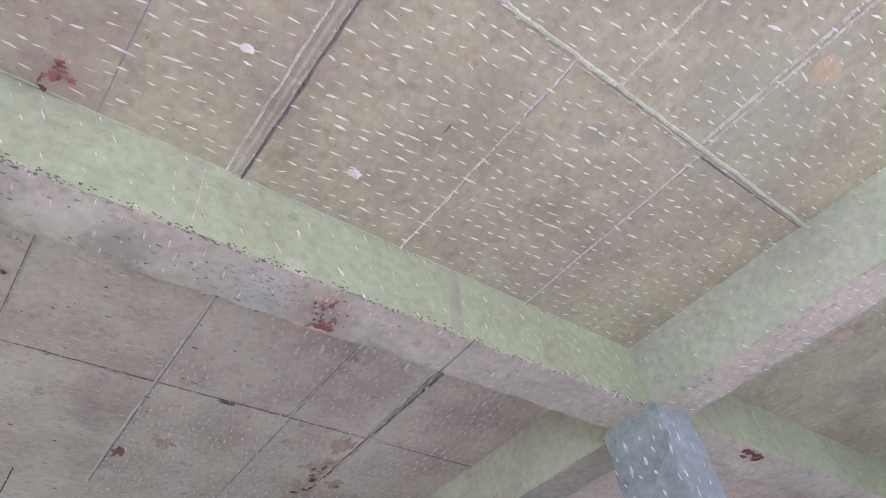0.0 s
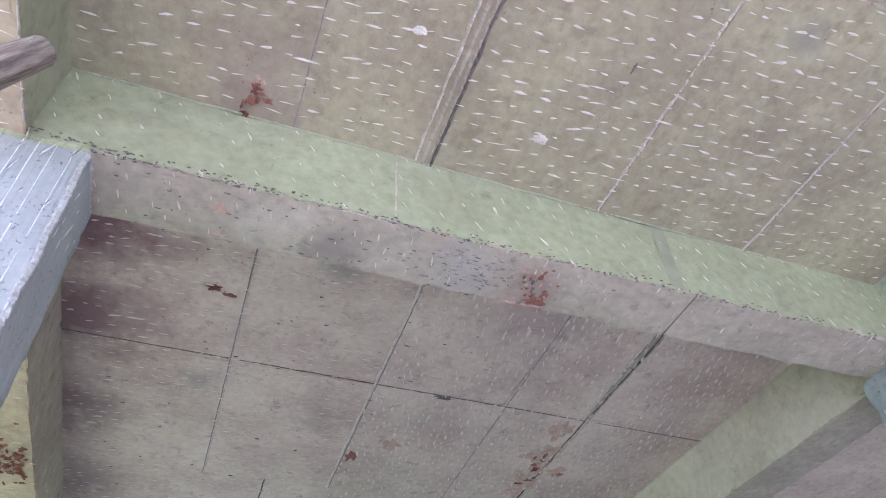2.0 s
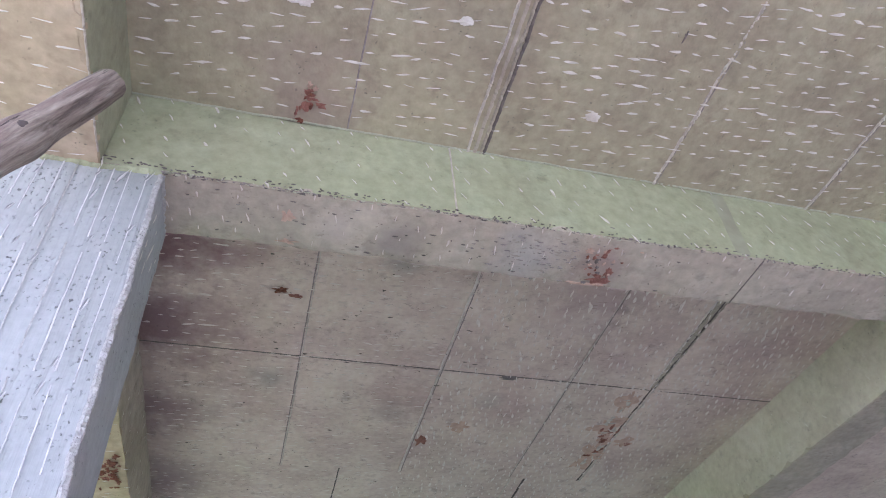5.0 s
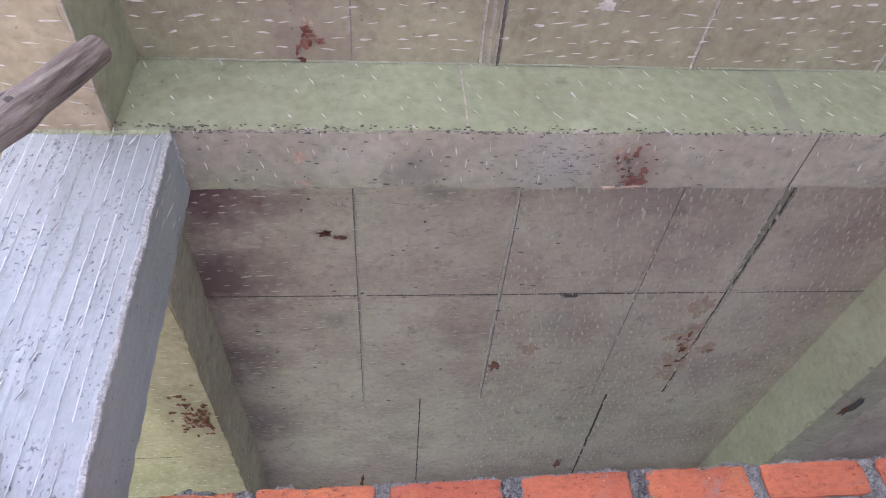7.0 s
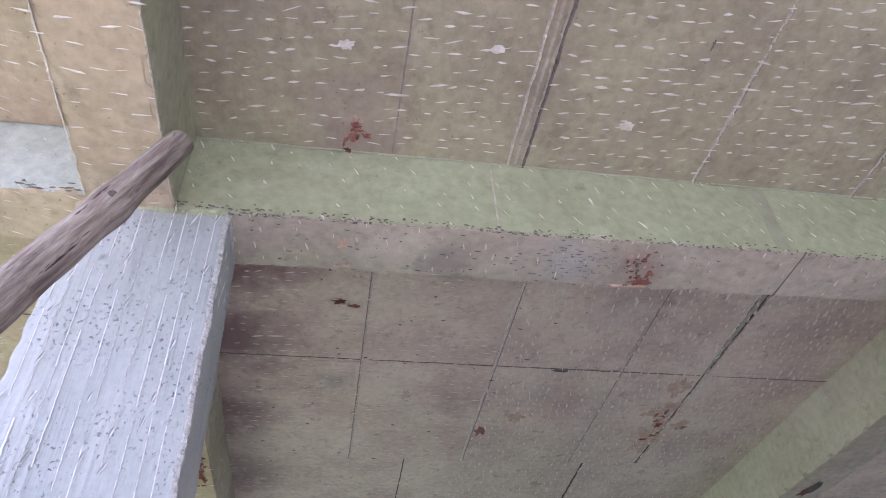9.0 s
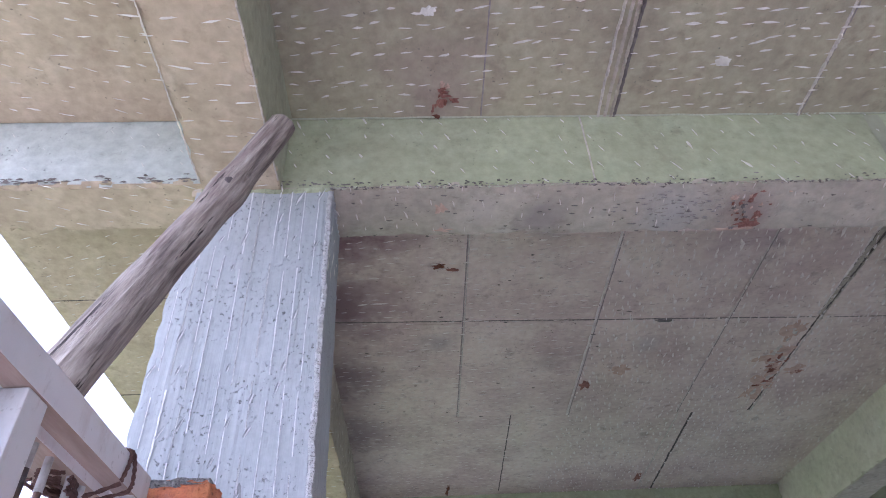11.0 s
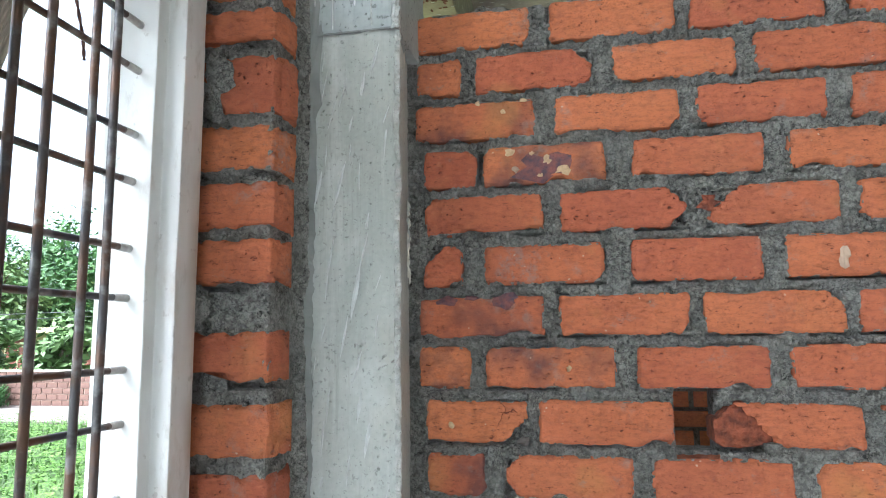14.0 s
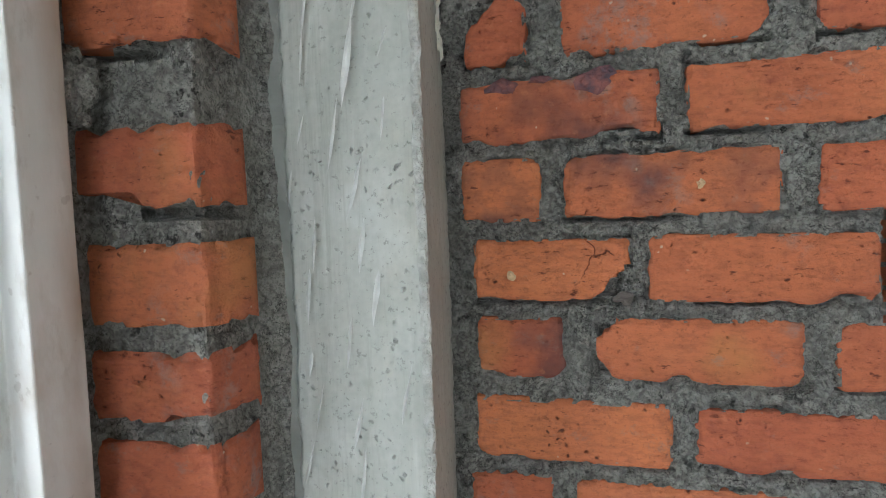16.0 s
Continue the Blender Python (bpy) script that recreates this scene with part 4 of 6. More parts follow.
# spalls, stains and patches
for i in range(15):
    r = random.Random(620 + i)
    blotch("spall", ceiling_near, (0.332 + r.gauss(0, 0.014), -0.258 + r.gauss(0, 0.034), ZC), X, Y, DOWN, r.uniform(0.005, 0.017), r.uniform(0.005, 0.016),
           (RUST, RUST, RUST_DARK, RUST_PALE)[i % 4], 0.8 * i + 1, "", 0.9, 0.0035 + 0.0002 * i, 16)
blotch("spall", ceiling_near, (0.292, -0.521, ZC), X, Y, DOWN, 0.021, 0.016, CHIP, 4, "white chipped patch", 0.4)
blotch("pit", ceiling_near, (1.308, -0.657, ZC), X, Y, DOWN, 0.004, 0.014, PIT, 7, "", 0.8)
blotch("spall", ceiling_near, (0.706, -0.561, ZC), X, Y, DOWN, 0.020, 0.012, CHIP, 8, "", 0.4)
blotch("spall", ceiling_near, (1.165, -0.358, ZC), X, Y, DOWN, 0.022, 0.017, CHIP, 5, "white chipped patch", 0.4)
blotch("spall", ceiling_near, (2.16, -1.452, ZC), X, Y, DOWN, 0.05, 0.055, CARD, 6, "pale brown stuck scrap", 0.25)
for x, y, ru, rv, m, s in ((1.268, 0.010, 0.036, 0.020, RUST, 12), (1.215, 0.040, 0.045, 0.007, RUST_PALE, 13), (1.282, -0.02, 0.010, 0.020, RUST, 11), (1.244, -0.10, 0.009, 0.018, RUST, 14), (1.19, -0.10, 0.014, 0.010, RUST_PALE, 15), (1.27, 0.035, 0.03, 0.009, RUST_PALE, 16),
                           (0.32, -0.075, 0.014, 0.016, RUST_PALE, 19), (0.33, 0.02, 0.022, 0.007, RUST_PALE, 20)):
    blotch("spall", beam_cross, (x, y, ZB - 0.004), X, Y, DOWN, ru, rv, m, s, "", 0.9)
for i in range(26):
    r = random.Random(640 + i)
    blotch("spall", beam_cross, (1.245 + r.gauss(0, 0.035), -0.03 + r.gauss(0, 0.045), ZB - 0.004), X, Y, DOWN, r.uniform(0.003, 0.011), r.uniform(0.002, 0.008),
           (RUST, RUST_DARK, PIT, RUST_PALE)[i % 4], 0.9 * i + 2, "", 0.9, 0.0035 + 0.0001 * i, 12)
for x, y, ru, rv, m, s in ((0.338, 0.574, 0.026, 0.012, RUST_DARK, 21), (0.395, 0.60, 0.024, 0.012, RUST, 22), (2.03, 1.12, 0.05, 0.09, RUST_PALE, 23),
                           (2.03, 1.34, 0.065, 0.09, RUST_PALE, 24), (2.065, 1.60, 0.06, 0.15, RUST_PALE, 25), (2.195, 1.49, 0.05, 0.045, RUST_PALE, 26),
                           (2.212, 1.50, 0.025, 0.022, RUST, 27), (1.266, 1.43, 0.045, 0.04, RUST_PALE, 28), (1.117, 1.59, 0.03, 0.04, RUST, 29),
                           (1.376, 0.998, 0.042, 0.012, PIT, 30), (0.44, 3.0, 0.012, 0.10, RUST_DARK, 31), (1.72, 2.9, 0.02, 0.06, RUST, 32)):
    blotch("spall", ceiling_far, (x, y, ZC), X, Y, DOWN, ru, rv, m, s, "", 0.8, pts=36)
for i in range(34):
    r = random.Random(660 + i)
    f = r.random()
    blotch("spall", ceiling_far, (2.03 + 0.05 * f + r.gauss(0, 0.022), 1.10 + 0.62 * f + r.gauss(0, 0.02), ZC), X, Y, DOWN, r.uniform(0.006, 0.026), r.uniform(0.006, 0.03),
           (RUST, FIN, RUST_PALE, RUST, RUST_DARK)[i % 5] if f > 0.45 else (FIN, RUST_PALE, RUST)[i % 3], 0.7 * i + 3, "", 0.9, 0.0045 + 0.0001 * i, 14)
for i in range(64):
    r = random.Random(700 + i)
    blotch("spall", beam_left_far, (r.triangular(-0.35, -0.165, -0.19), 1.40 + r.gauss(0, 0.085), ZB - 0.004), X, Y, DOWN, r.uniform(0.004, 0.017),
           r.uniform(0.004, 0.016), r.choice((RUST_DARK, RUST, RUST_DARK)), 40 + i, "", 0.8, pts=14)
for x, y, ru, rv, m, s in ((2.90, 1.55, 0.025, 0.10, SEAM, 71), (2.87, 1.62, 0.02, 0.05, RUST_DARK, 72)):
    blotch("spall", beam_right_far, (x, y, ZB - 0.004), X, Y, DOWN, ru, rv, m, s, "", 0.7)
for i in range(8):
    r = random.Random(800 + i)
    blotch("spall", beam_next, (3.60 + r.gauss(0, 0.05), YF + 0.03 + r.random() * 0.05, ZB - 0.004), X, Y, DOWN, r.uniform(0.015, 0.04), r.uniform(0.01, 0.02), RUST_DARK, 80 + i, "", 0.8, pts=14)
blotch("spall", ceiling_right, (3.62, -0.75, ZC), X, Y, DOWN, 0.04, 0.05, RUST_PALE, 95, "pale scrap stuck to the slab", 0.3)
cl = bmesh.new()
for zz in range(9):
    z = ZB + 0.006 + (ZC - ZB - 0.02) * zz / 8
    x = 1.688 + 0.024 * zz / 8
    w = 0.026 + 0.004 * wob((x, 0, z), 30, 3)
    cl.verts.new((x - w, YF - 0.0045, z)), cl.verts.new((x + w, YF - 0.0045, z))
cl.verts.ensure_lookup_table()
for zz in range(8):
    cl.faces.new([cl.verts[i] for i in (2 * zz, 2 * zz + 1, 2 * zz + 3, 2 * zz + 2)])
part("cast_line", cl, JOINT, beam_cross, "greyish cold-joint band")
fin("cast_line", beam_cross, (1.76, YF, ZB - 0.004), (1.765, YK, ZB - 0.004), DOWN, 0.006, 0.003, PIT, 36)
# pits are dark patches on the surface, the shade of a hollow put into colour
for i in range(420):
    r = random.Random(3100 + i)
    x = XL1 + 0.14 + (XR0 - XL1 - 0.14) * r.random() ** 1.4
    low = r.random() < 0.55
    blotch("pit" if i % 3 else "crumb", beam_cross, (x, YF + (0 if low else 0.006 * r.random()), ZB - 0.003 + (0.012 * r.random() ** 2 if low else 0)), X, Vector((0, 0.7, -0.7)),
           Vector((0, -0.7, -0.7)), r.uniform(0.0015, 0.007), r.uniform(0.0008, 0.0028), (PIT, HOLLOW)[i % 2] if i % 3 else FIN_GREEN, i * 0.37, "", 0.9, 0.002, 8)
for i in range(70):
    r = random.Random(2700 + i)
    blotch("pit", beam_cross, (1.05 + r.gauss(0, 0.10), -0.06 + r.gauss(0, 0.05), ZB - 0.004), X, Y, DOWN, r.uniform(0.003, 0.012), r.uniform(0.0006, 0.0022), HOLLOW, i * 0.8, "", 0.9, 0.002, 9)
for i in range(130):
    r = random.Random(2000 + i)
    x = XL1 + (XR0 - XL1) * r.random() ** 1.6
    blotch("pit", beam_cross, (x, YF - 0.001, ZB + 0.004 + abs(r.gauss(0, 0.008))), X, Z, -Y, r.uniform(0.0015, 0.007), r.uniform(0.0006, 0.002), PIT, i * 0.7, "", 0.9, 0.002, 9)
for i in range(60):
    r = random.Random(2300 + i)
    blotch("pit", beam_cross, (r.uniform(XL1, 1.5), r.uniform(YF, YK), ZB - 0.004), X, Y, DOWN, r.uniform(0.002, 0.009), r.uniform(0.0008, 0.002), PIT, i * 0.9, "", 0.9, 0.002, 9)
# same dark patches, for the shade along the stub's crumbling lower edge
for i in range(60):
    r = random.Random(2400 + i)
    blotch("pit", beam_out, (r.uniform(-1.17, XL0), YF - 0.001, 3.195 + abs(r.gauss(0, 0.012))), X, Z, -Y, r.uniform(0.003, 0.014), r.uniform(0.001, 0.0035), PIT, i * 0.9, "", 0.9, 0.003, 9)
for i in range(50):
    r = random.Random(2500 + i)
    blotch("pit", ceiling_far, (r.uniform(XL1, 1.3), r.uniform(YK, 2.2), ZC), X, Y, DOWN, r.uniform(0.002, 0.012), r.uniform(0.0012, 0.004), PIT, i * 0.9, "", 0.9, 0.003, 9)
fin("cast_line", beam_cross, (0.766, YF, ZB), (0.772, YF, ZC), -Y, 0.006, 0.003, FIN, 34)
fin("cast_line", column_1, (-0.13, -0.152, 2.213), (0.02, -0.152, 2.213), -Y, 0.005, 0.003, DARK_CEMENT, 35)

for i in range(40):
    r = random.Random(2900 + i)
    blotch("lime_crust", column_1, (0.0165 - 0.115 * 0.01 * r.random(), -0.030 + r.gauss(0, 0.004), 1.80 + 0.135 * r.random()), Y, Z, X, r.uniform(0.001, 0.0032), r.uniform(0.003, 0.012), CHIP if i % 3 else CHIP_GREY, i * 0.6 + 1, "", 0.9, 0.002, 10)

# ragged dark grey strip on the column, next to the pier's fillet
fin("dark_patch", column_1, (-0.121, -0.1515, 1.0), (-0.121, -0.1515, 2.20), -Y, 0.020, 0.0015, DARK_CEMENT, 73, "dark grey smear down the column")

# ---- brick wall ----
PITCH, TOPZ = 0.0895, 2.315


def brick_mesh(w, h, d, seed, chip=(), fine=0.0125):
    """A hand-made brick with uneven arrises, its face looking along -y. chip: corners knocked off, as (x side, z side, size)."""
    bm = bmesh.new()
    nx, nz = max(5, int(w / fine)), max(3, int(h / fine))
    front = []
    for i in range(nx + 1):
        col = []
        for k in range(nz + 1):
            u, q = i / nx, k / nz
            x, z = w * (u - 0.5), h * (q - 0.5)
            ex, ez = i in (0, nx), k in (0, nz)
            y = 0.0034 * noise.noise(Vector((x * 26, z * 26, seed * 5.3))) + 0.0014 * noise.noise(Vector((x * 110, z * 110, seed)))
            pull = (0.0010 + 0.0055 * max(0, noise.noise(Vector((x * 38 + seed, z * 38, seed * 2.1))) - 0.1)
                    + 0.0048 * max(0, noise.noise(Vector((x * 130 + seed, z * 130, seed))))
                    + 0.017 * max(0, noise.noise(Vector((x * 16 + seed * 3, z * 16, seed * 1.3))) - 0.35))
            if ex:
                x -= math.copysign(pull * 0.9, x)
            if ez:
                z -= math.copysign(pull * 0.9, z)
            nearest = min(i, nx - i, k, nz - k)
            if nearest == 1:
                y += 0.003 * max(0, noise.noise(Vector((x * 60 + seed, z * 60, seed * 4.1))))
            if k <= 1:
                bite = max(0.0, noise.noise(Vector((x * 24 + seed * 7, 5, seed))) - 0.18)
                z += (0.020 if k == 0 else 0.008) * bite
                y += 0.016 * bite
            if ex or ez:
                y += 0.0035
            if ex and ez:
                x -= math.copysign(0.0018, x)
                z -= math.copysign(0.0018, z)
                y += 0.002
            for sx, sz, size in chip:
                px, pz = w / 2 * sx, h / 2 * sz
                dist = abs(x - px) + abs(z - pz) + 0.22 * size * noise.noise(Vector((x * 75 + seed, z * 75, seed)))
                if dist < size:
                    f = (size - dist) * 0.62
                    x -= sx * f
                    z -= sz * f
                    y += f * 0.5
            col.append(bm.verts.new((x, y, z)))
        front.append(col)
    for i in range(nx):
        for k in range(nz):
            bm.faces.new((front[i][k], front[i + 1][k], front[i + 1][k + 1], front[i][k + 1]))
    rim = ([front[i][0] for i in range(nx + 1)] + [front[nx][k] for k in range(1, nz + 1)]
           + [front[i][nz] for i in range(nx - 1, -1, -1)] + [front[0][k] for k in range(nz - 1, 0, -1)])
    mid = [bm.verts.new((v.co.x * 1.012, v.co.y + 0.006, v.co.z * 1.02)) for v in rim]
    back = [bm.verts.new((v.co.x, d, v.co.z)) for v in rim]
    for a, b in ((rim, mid), (mid, back)):
        for i in range(len(rim)):
            j = (i + 1) % len(rim)
            bm.faces.new((a[i], a[j], b[j], b[i]))
    bm.faces.new(back)
    return mesh_of(bm, "brick", BRICK)


def lay_brick(parent, xa, xb, z, depth, seed, chip=(), y=0.0, h=0.0735, swing=1.0, name="brick"):
    r = random.Random(seed)
    ob = new(name, brick_mesh(xb - xa, h + r.uniform(-0.003, 0.003), depth, seed * 0.37 + 1, chip, 0.0072 if xa < 0.8 and z > 1.25 else 0.0125 if xa < 1.05 and z > 1.2 else 0.03))
    ob.matrix_world = pose((xa + xb) / 2, y - 0.001 + r.uniform(-0.0015, 0.0015), z, r.uniform(-1.8, 1.8) * swing, r.uniform(-0.7, 0.7) * swing, r.uniform(-0.5, 0.5) * swing)
    ob.parent = parent
    return ob


HOLE = (0.464, 0.536, 1.497, 1.604)
wl = bmesh.new()
for q in ((0.012, HOLE[0], 0.0, 2.302), (HOLE[1], 2.70, 0.0, 2.302), (HOLE[0], HOLE[1], 0.0, HOLE[2]), (HOLE[0], HOLE[1], HOLE[3], 2.302)):
    block(wl, q[0], q[1], 0.05, 0.10, q[2], q[3])
block(wl, -0.06, 0.06, 0.058, 0.10, 0.0, 2.302)
wall = structure("wall_north", wl, MORTAR, "unplastered red brick wall with grey mortar, open above", "wall")


ROWS = [
    ((0.026, 0.245), (0.279, 0.505), (0.528, 0.751), (0.789, 1.01)),
    ((0.028, 0.116), (0.139, 0.359), (0.391, 0.603), (0.631, 0.847)),
    ((0.025, 0.251), (0.284, 0.503), (0.530, 0.741), (0.778, 0.995)),
    ((0.041, 0.142), (0.151, 0.373), (0.417, 0.636), (0.673, 0.90)),
    ((0.041, 0.260), (0.288, 0.507), (0.538, 0.747), (0.776, 1.0)),
    ((0.038, 0.113), (0.151, 0.364), (0.408, 0.622), (0.655, 0.87)),
    ((0.030, 0.256), (0.281, 0.501), (0.522, 0.741), (0.759, 0.985)),
    ((0.028, 0.125), (0.150, 0.376), (0.407, 0.622), (0.652, 0.87)),
    ((0.041, 0.222), (0.239, 0.464), (0.548, 0.752), (0.78, 1.0)),
    ((0.043, 0.148), (0.176, 0.396), (0.424, 0.645), (0.675, 0.895)),
    ((0.038, 0.264), (0.286, 0.515), (0.545, 0.77), (0.80, 1.02)),
]
CHIPS = {(0, 0): ((1, -1, 0.018),), (1, 1): ((1, 1, 0.04), (1, -1, 0.02)), (1, 2): ((1, -1, 0.012),), (2, 1): ((1, -1, 0.02),),
         (4, 1): ((1, 1, 0.035), (1, -1, 0.035)), (4, 2): ((-1, 1, 0.055), (-1, -1, 0.012)), (5, 0): ((-1, 1, 0.040), (1, 1, 0.015)),
         (5, 1): ((1, -1, 0.02),), (6, 2): ((1, 1, 0.03),), (7, 0): ((1, 1, 0.012),), (8, 0): ((1, -1, 0.045),), (8, 2): ((-1, 1, 0.012), (-1, -1, 0.085)),
         (9, 1): ((-1, 1, 0.03), (-1, -1, 0.03)), (9, 0): ((1, -1, 0.015),), (4, 0): ((-1, 1, 0.02),)}
SETTLE = {5: 0.002, 6: 0.005, 7: 0.005, 8: 0.0085, 9: 0.0095, 10: 0.017}
BED = [TOPZ - PITCH * (r + 0.5) - (0.0 if r < 5 else SETTLE.get(r, 0.018)) for r in range(25)]
COURSES = []
for r in range(25):
    cells = list(ROWS[r]) if r < len(ROWS) else [((0.03, 0.255), (0.03, 0.13))[r % 2]]
    rr = random.Random(900 + r)
    while cells[-1][1] < 2.42:
        a = cells[-1][1] + rr.uniform(0.02, 0.034)
        cells.append((a, a + rr.uniform(0.214, 0.228)))
    COURSES.append(cells)

BOTTOM = []                    # half height and slope of each brick's lower edge
for r in range(25):
    BOTTOM.append([])
    for c in range(len(COURSES[r])):
        rr = random.Random(1000 + r * 20 + c)
        high, _, _, turn = (rr.uniform(-0.003, 0.003), rr.uniform(-1, 1), rr.uniform(-1, 1), rr.uniform(-0.7, 0.7))
        BOTTOM[r].append(((0.0735 + high) / 2, math.sin(radians(turn))))


def mortar_skin(x0, x1, z0, z1, step, name="mortar"):
    """The crumbly face of the bed and head joints, squeezed out here and there; it sinks back behind the bricks."""
    bm = bmesh.new()
    nx, nz = int((x1 - x0) / step), int((z1 - z0) / step)
    vs, at = {}, {}
    for k in range(nz + 1):
        z = z0 + (z1 - z0) * k / nz
        r = min(range(25), key=lambda q: abs(BED[q] - z))
        f = min(1.0, max(0.0, 0.5 + (BED[r] - z) / PITCH))
        mid_z = (0.5 - abs(f - 0.5)) * PITCH - 0.008
        for i in range(nx + 1):
            x = x0 + (x1 - x0) * i / nx
            p = Vector((x, 0, z))
            inside = -1.0
            for xa, xb in COURSES[r]:
                if xa < x < xb:
                    inside = min(x - xa, xb - x, mid_z)
                    break
            if inside > 0.009:
                p.y = 0.02
            else:
                p.y = 0.0018 + 0.004 * wob(p, 28, 3) + 0.0065 * wob(p, 70, 5) + 0.0095 * wob(p, 160, 9) + 0.003 * wob(p, 9, 8)
                if z < BED[r]:
                    for c, (xa, xb) in enumerate(COURSES[r]):
                        if xa - 0.002 < x < xb + 0.002:
                            gap = BED[r] - BOTTOM[r][c][0] + (x - (xa + xb) / 2) * BOTTOM[r][c][1] + 0.0005 - z
                            p.y += 0.024 * math.exp(-(gap / 0.0026) ** 2) * min(1.0, max(0.0, 0.30 + 2.4 * wob((x, 7, r), 11, 11)))
                near = min(min(abs(x - xa), abs(x - xb)) for xa, xb in COURSES[r]) if inside < -0.9 else -inside
                p.y += 0.014 * math.exp(-(near / 0.0026) ** 2) * min(1.0, max(0.0, 2.4 * wob(p, 26, 13) + 0.02))
                if r == 3 and abs(x - 0.1465) < 0.0042 and abs(z - BED[3]) < 0.031:
                    p.y += 0.04
                p.y = max(p.y, -0.001 if inside < 0.004 else 0.004)
            if k == nz:
                p.z += 0.004 + 0.012 * wob(p, 16, 6) + 0.006 * wob(p, 60, 1)
            if i == 0:
                p.x += 0.006 * wob(p, 30, 2)
            at[i, k] = p
            vs[i, k] = bm.verts.new(p)
    for i in range(nx):
        for k in range(nz):
            c = (at[i, k] + at[i + 1, k + 1]) / 2
            if (HOLE[0] < c.x < HOLE[1] - 0.02 * abs(wob(c, 40, 1)) and HOLE[2] - 0.006 < c.z < HOLE[3]
                    or HOLE[0] < c.x < 0.60 and HOLE[2] + 0.004 < c.z < HOLE[3] - 0.024 + 0.012 * wob(c, 50, 2)):
                continue
            bm.faces.new((vs[i, k], vs[i + 1, k], vs[i + 1, k + 1], vs[i, k + 1]))
    top = [(vs[i, nz], bm.verts.new((at[i, nz].x, 0.095, z1 - 0.001))) for i in range(nx + 1)]
    for (a, b), (c, d) in zip(top, top[1:]):
        bm.faces.new((a, c, d, b))
    left = [(vs[0, k], bm.verts.new((at[0, k].x, 0.095, at[0, k].z))) for k in range(nz + 1)]
    for (a, b), (c, d) in zip(left, left[1:]):
        bm.faces.new((a, c, d, b))
    return part(name, bm, MORTAR, wall, "rough grey cement mortar", True)


mortar_skin(0.008, 1.16, 1.20, 2.304, 0.0023)
mortar_skin(1.16, 2.70, 1.20, 2.304, 0.02)
mortar_skin(0.018, 2.70, 0.0, 1.20, 0.03)
for r in range(25):
    z = BED[r]
    cells, rr = COURSES[r], random.Random(950 + r)
    for c, (xa, xb) in enumerate(cells):
        if r > 13 and xa > 1.2:
            continue
        extra = CHIPS.get((r, c), ())
        if not extra and rr.random() < 0.5:
            extra = ((rr.choice((-1, 1)), rr.choice((-1, 1)), rr.uniform(0.008, 0.022)),)
        ob = lay_brick(wall, xa, min(xb, 2.69), z, 0.09, 1000 + r * 20 + c, extra)
        if (r, c) in ((3, 1), (6, 0), (7, 0), (7, 1), (9, 0), (2, 0)):
            ob.data.materials[0] = BRICK_BURNT
core = lay_brick(wall, 0.527, 0.62, BED[8] - 0.003, 0.07, 1611, ((-1, 1, 0.03), (-1, -1, 0.012)), y=0.012, h=0.070)
core.data.materials[0] = BRICK_DARK
far = bmesh.new()
block(far, -0.15, 2.75, 2.115, 2.21, 0.0, 2.1)
wall_far = structure("wall_north_far", far, MORTAR, "red brick wall across the dark room beyond", "wall")
fb = bmesh.new()
for r in range(23):
    rr = random.Random(4000 + r)
    x = 0.0 - 0.1 * (r % 2)
    while x < 2.5:
        block(fb, x, x + 0.215, 2.10 + rr.uniform(-0.003, 0.003), 2.12, 0.012 + r * 0.0895, 0.012 + r * 0.0895 + 0.070)
        x += 0.24 + rr.uniform(-0.006, 0.010)
tagged(part("brick_courses", fb, BRICK, wall_far, "courses of red bricks"), kind="stuff")
# two unseen walls, added to block light from the room behind the hole
ws = bmesh.new()
rough_slab(ws, -0.36, -0.25, 0.06, 1.20, 0.0, 2.20, 0.12, 0.004, 44)
rough_slab(ws, -0.36, -0.25, 1.205, 3.10, 0.0, 2.20, 0.12, 0.004, 45)
structure("added_wall_west_far", ws, WALL_PLAIN, "added unseen cement wall that darkens the room beyond", "wall")
we = bmesh.new()
rough_slab(we, 2.72, 2.82, 0.105, 2.095, 0.0, 2.25, 0.12, 0.004, 46)
structure("added_wall_east_far", we, WALL_PLAIN, "added unseen cement wall that keeps light out of the room beyond", "wall")
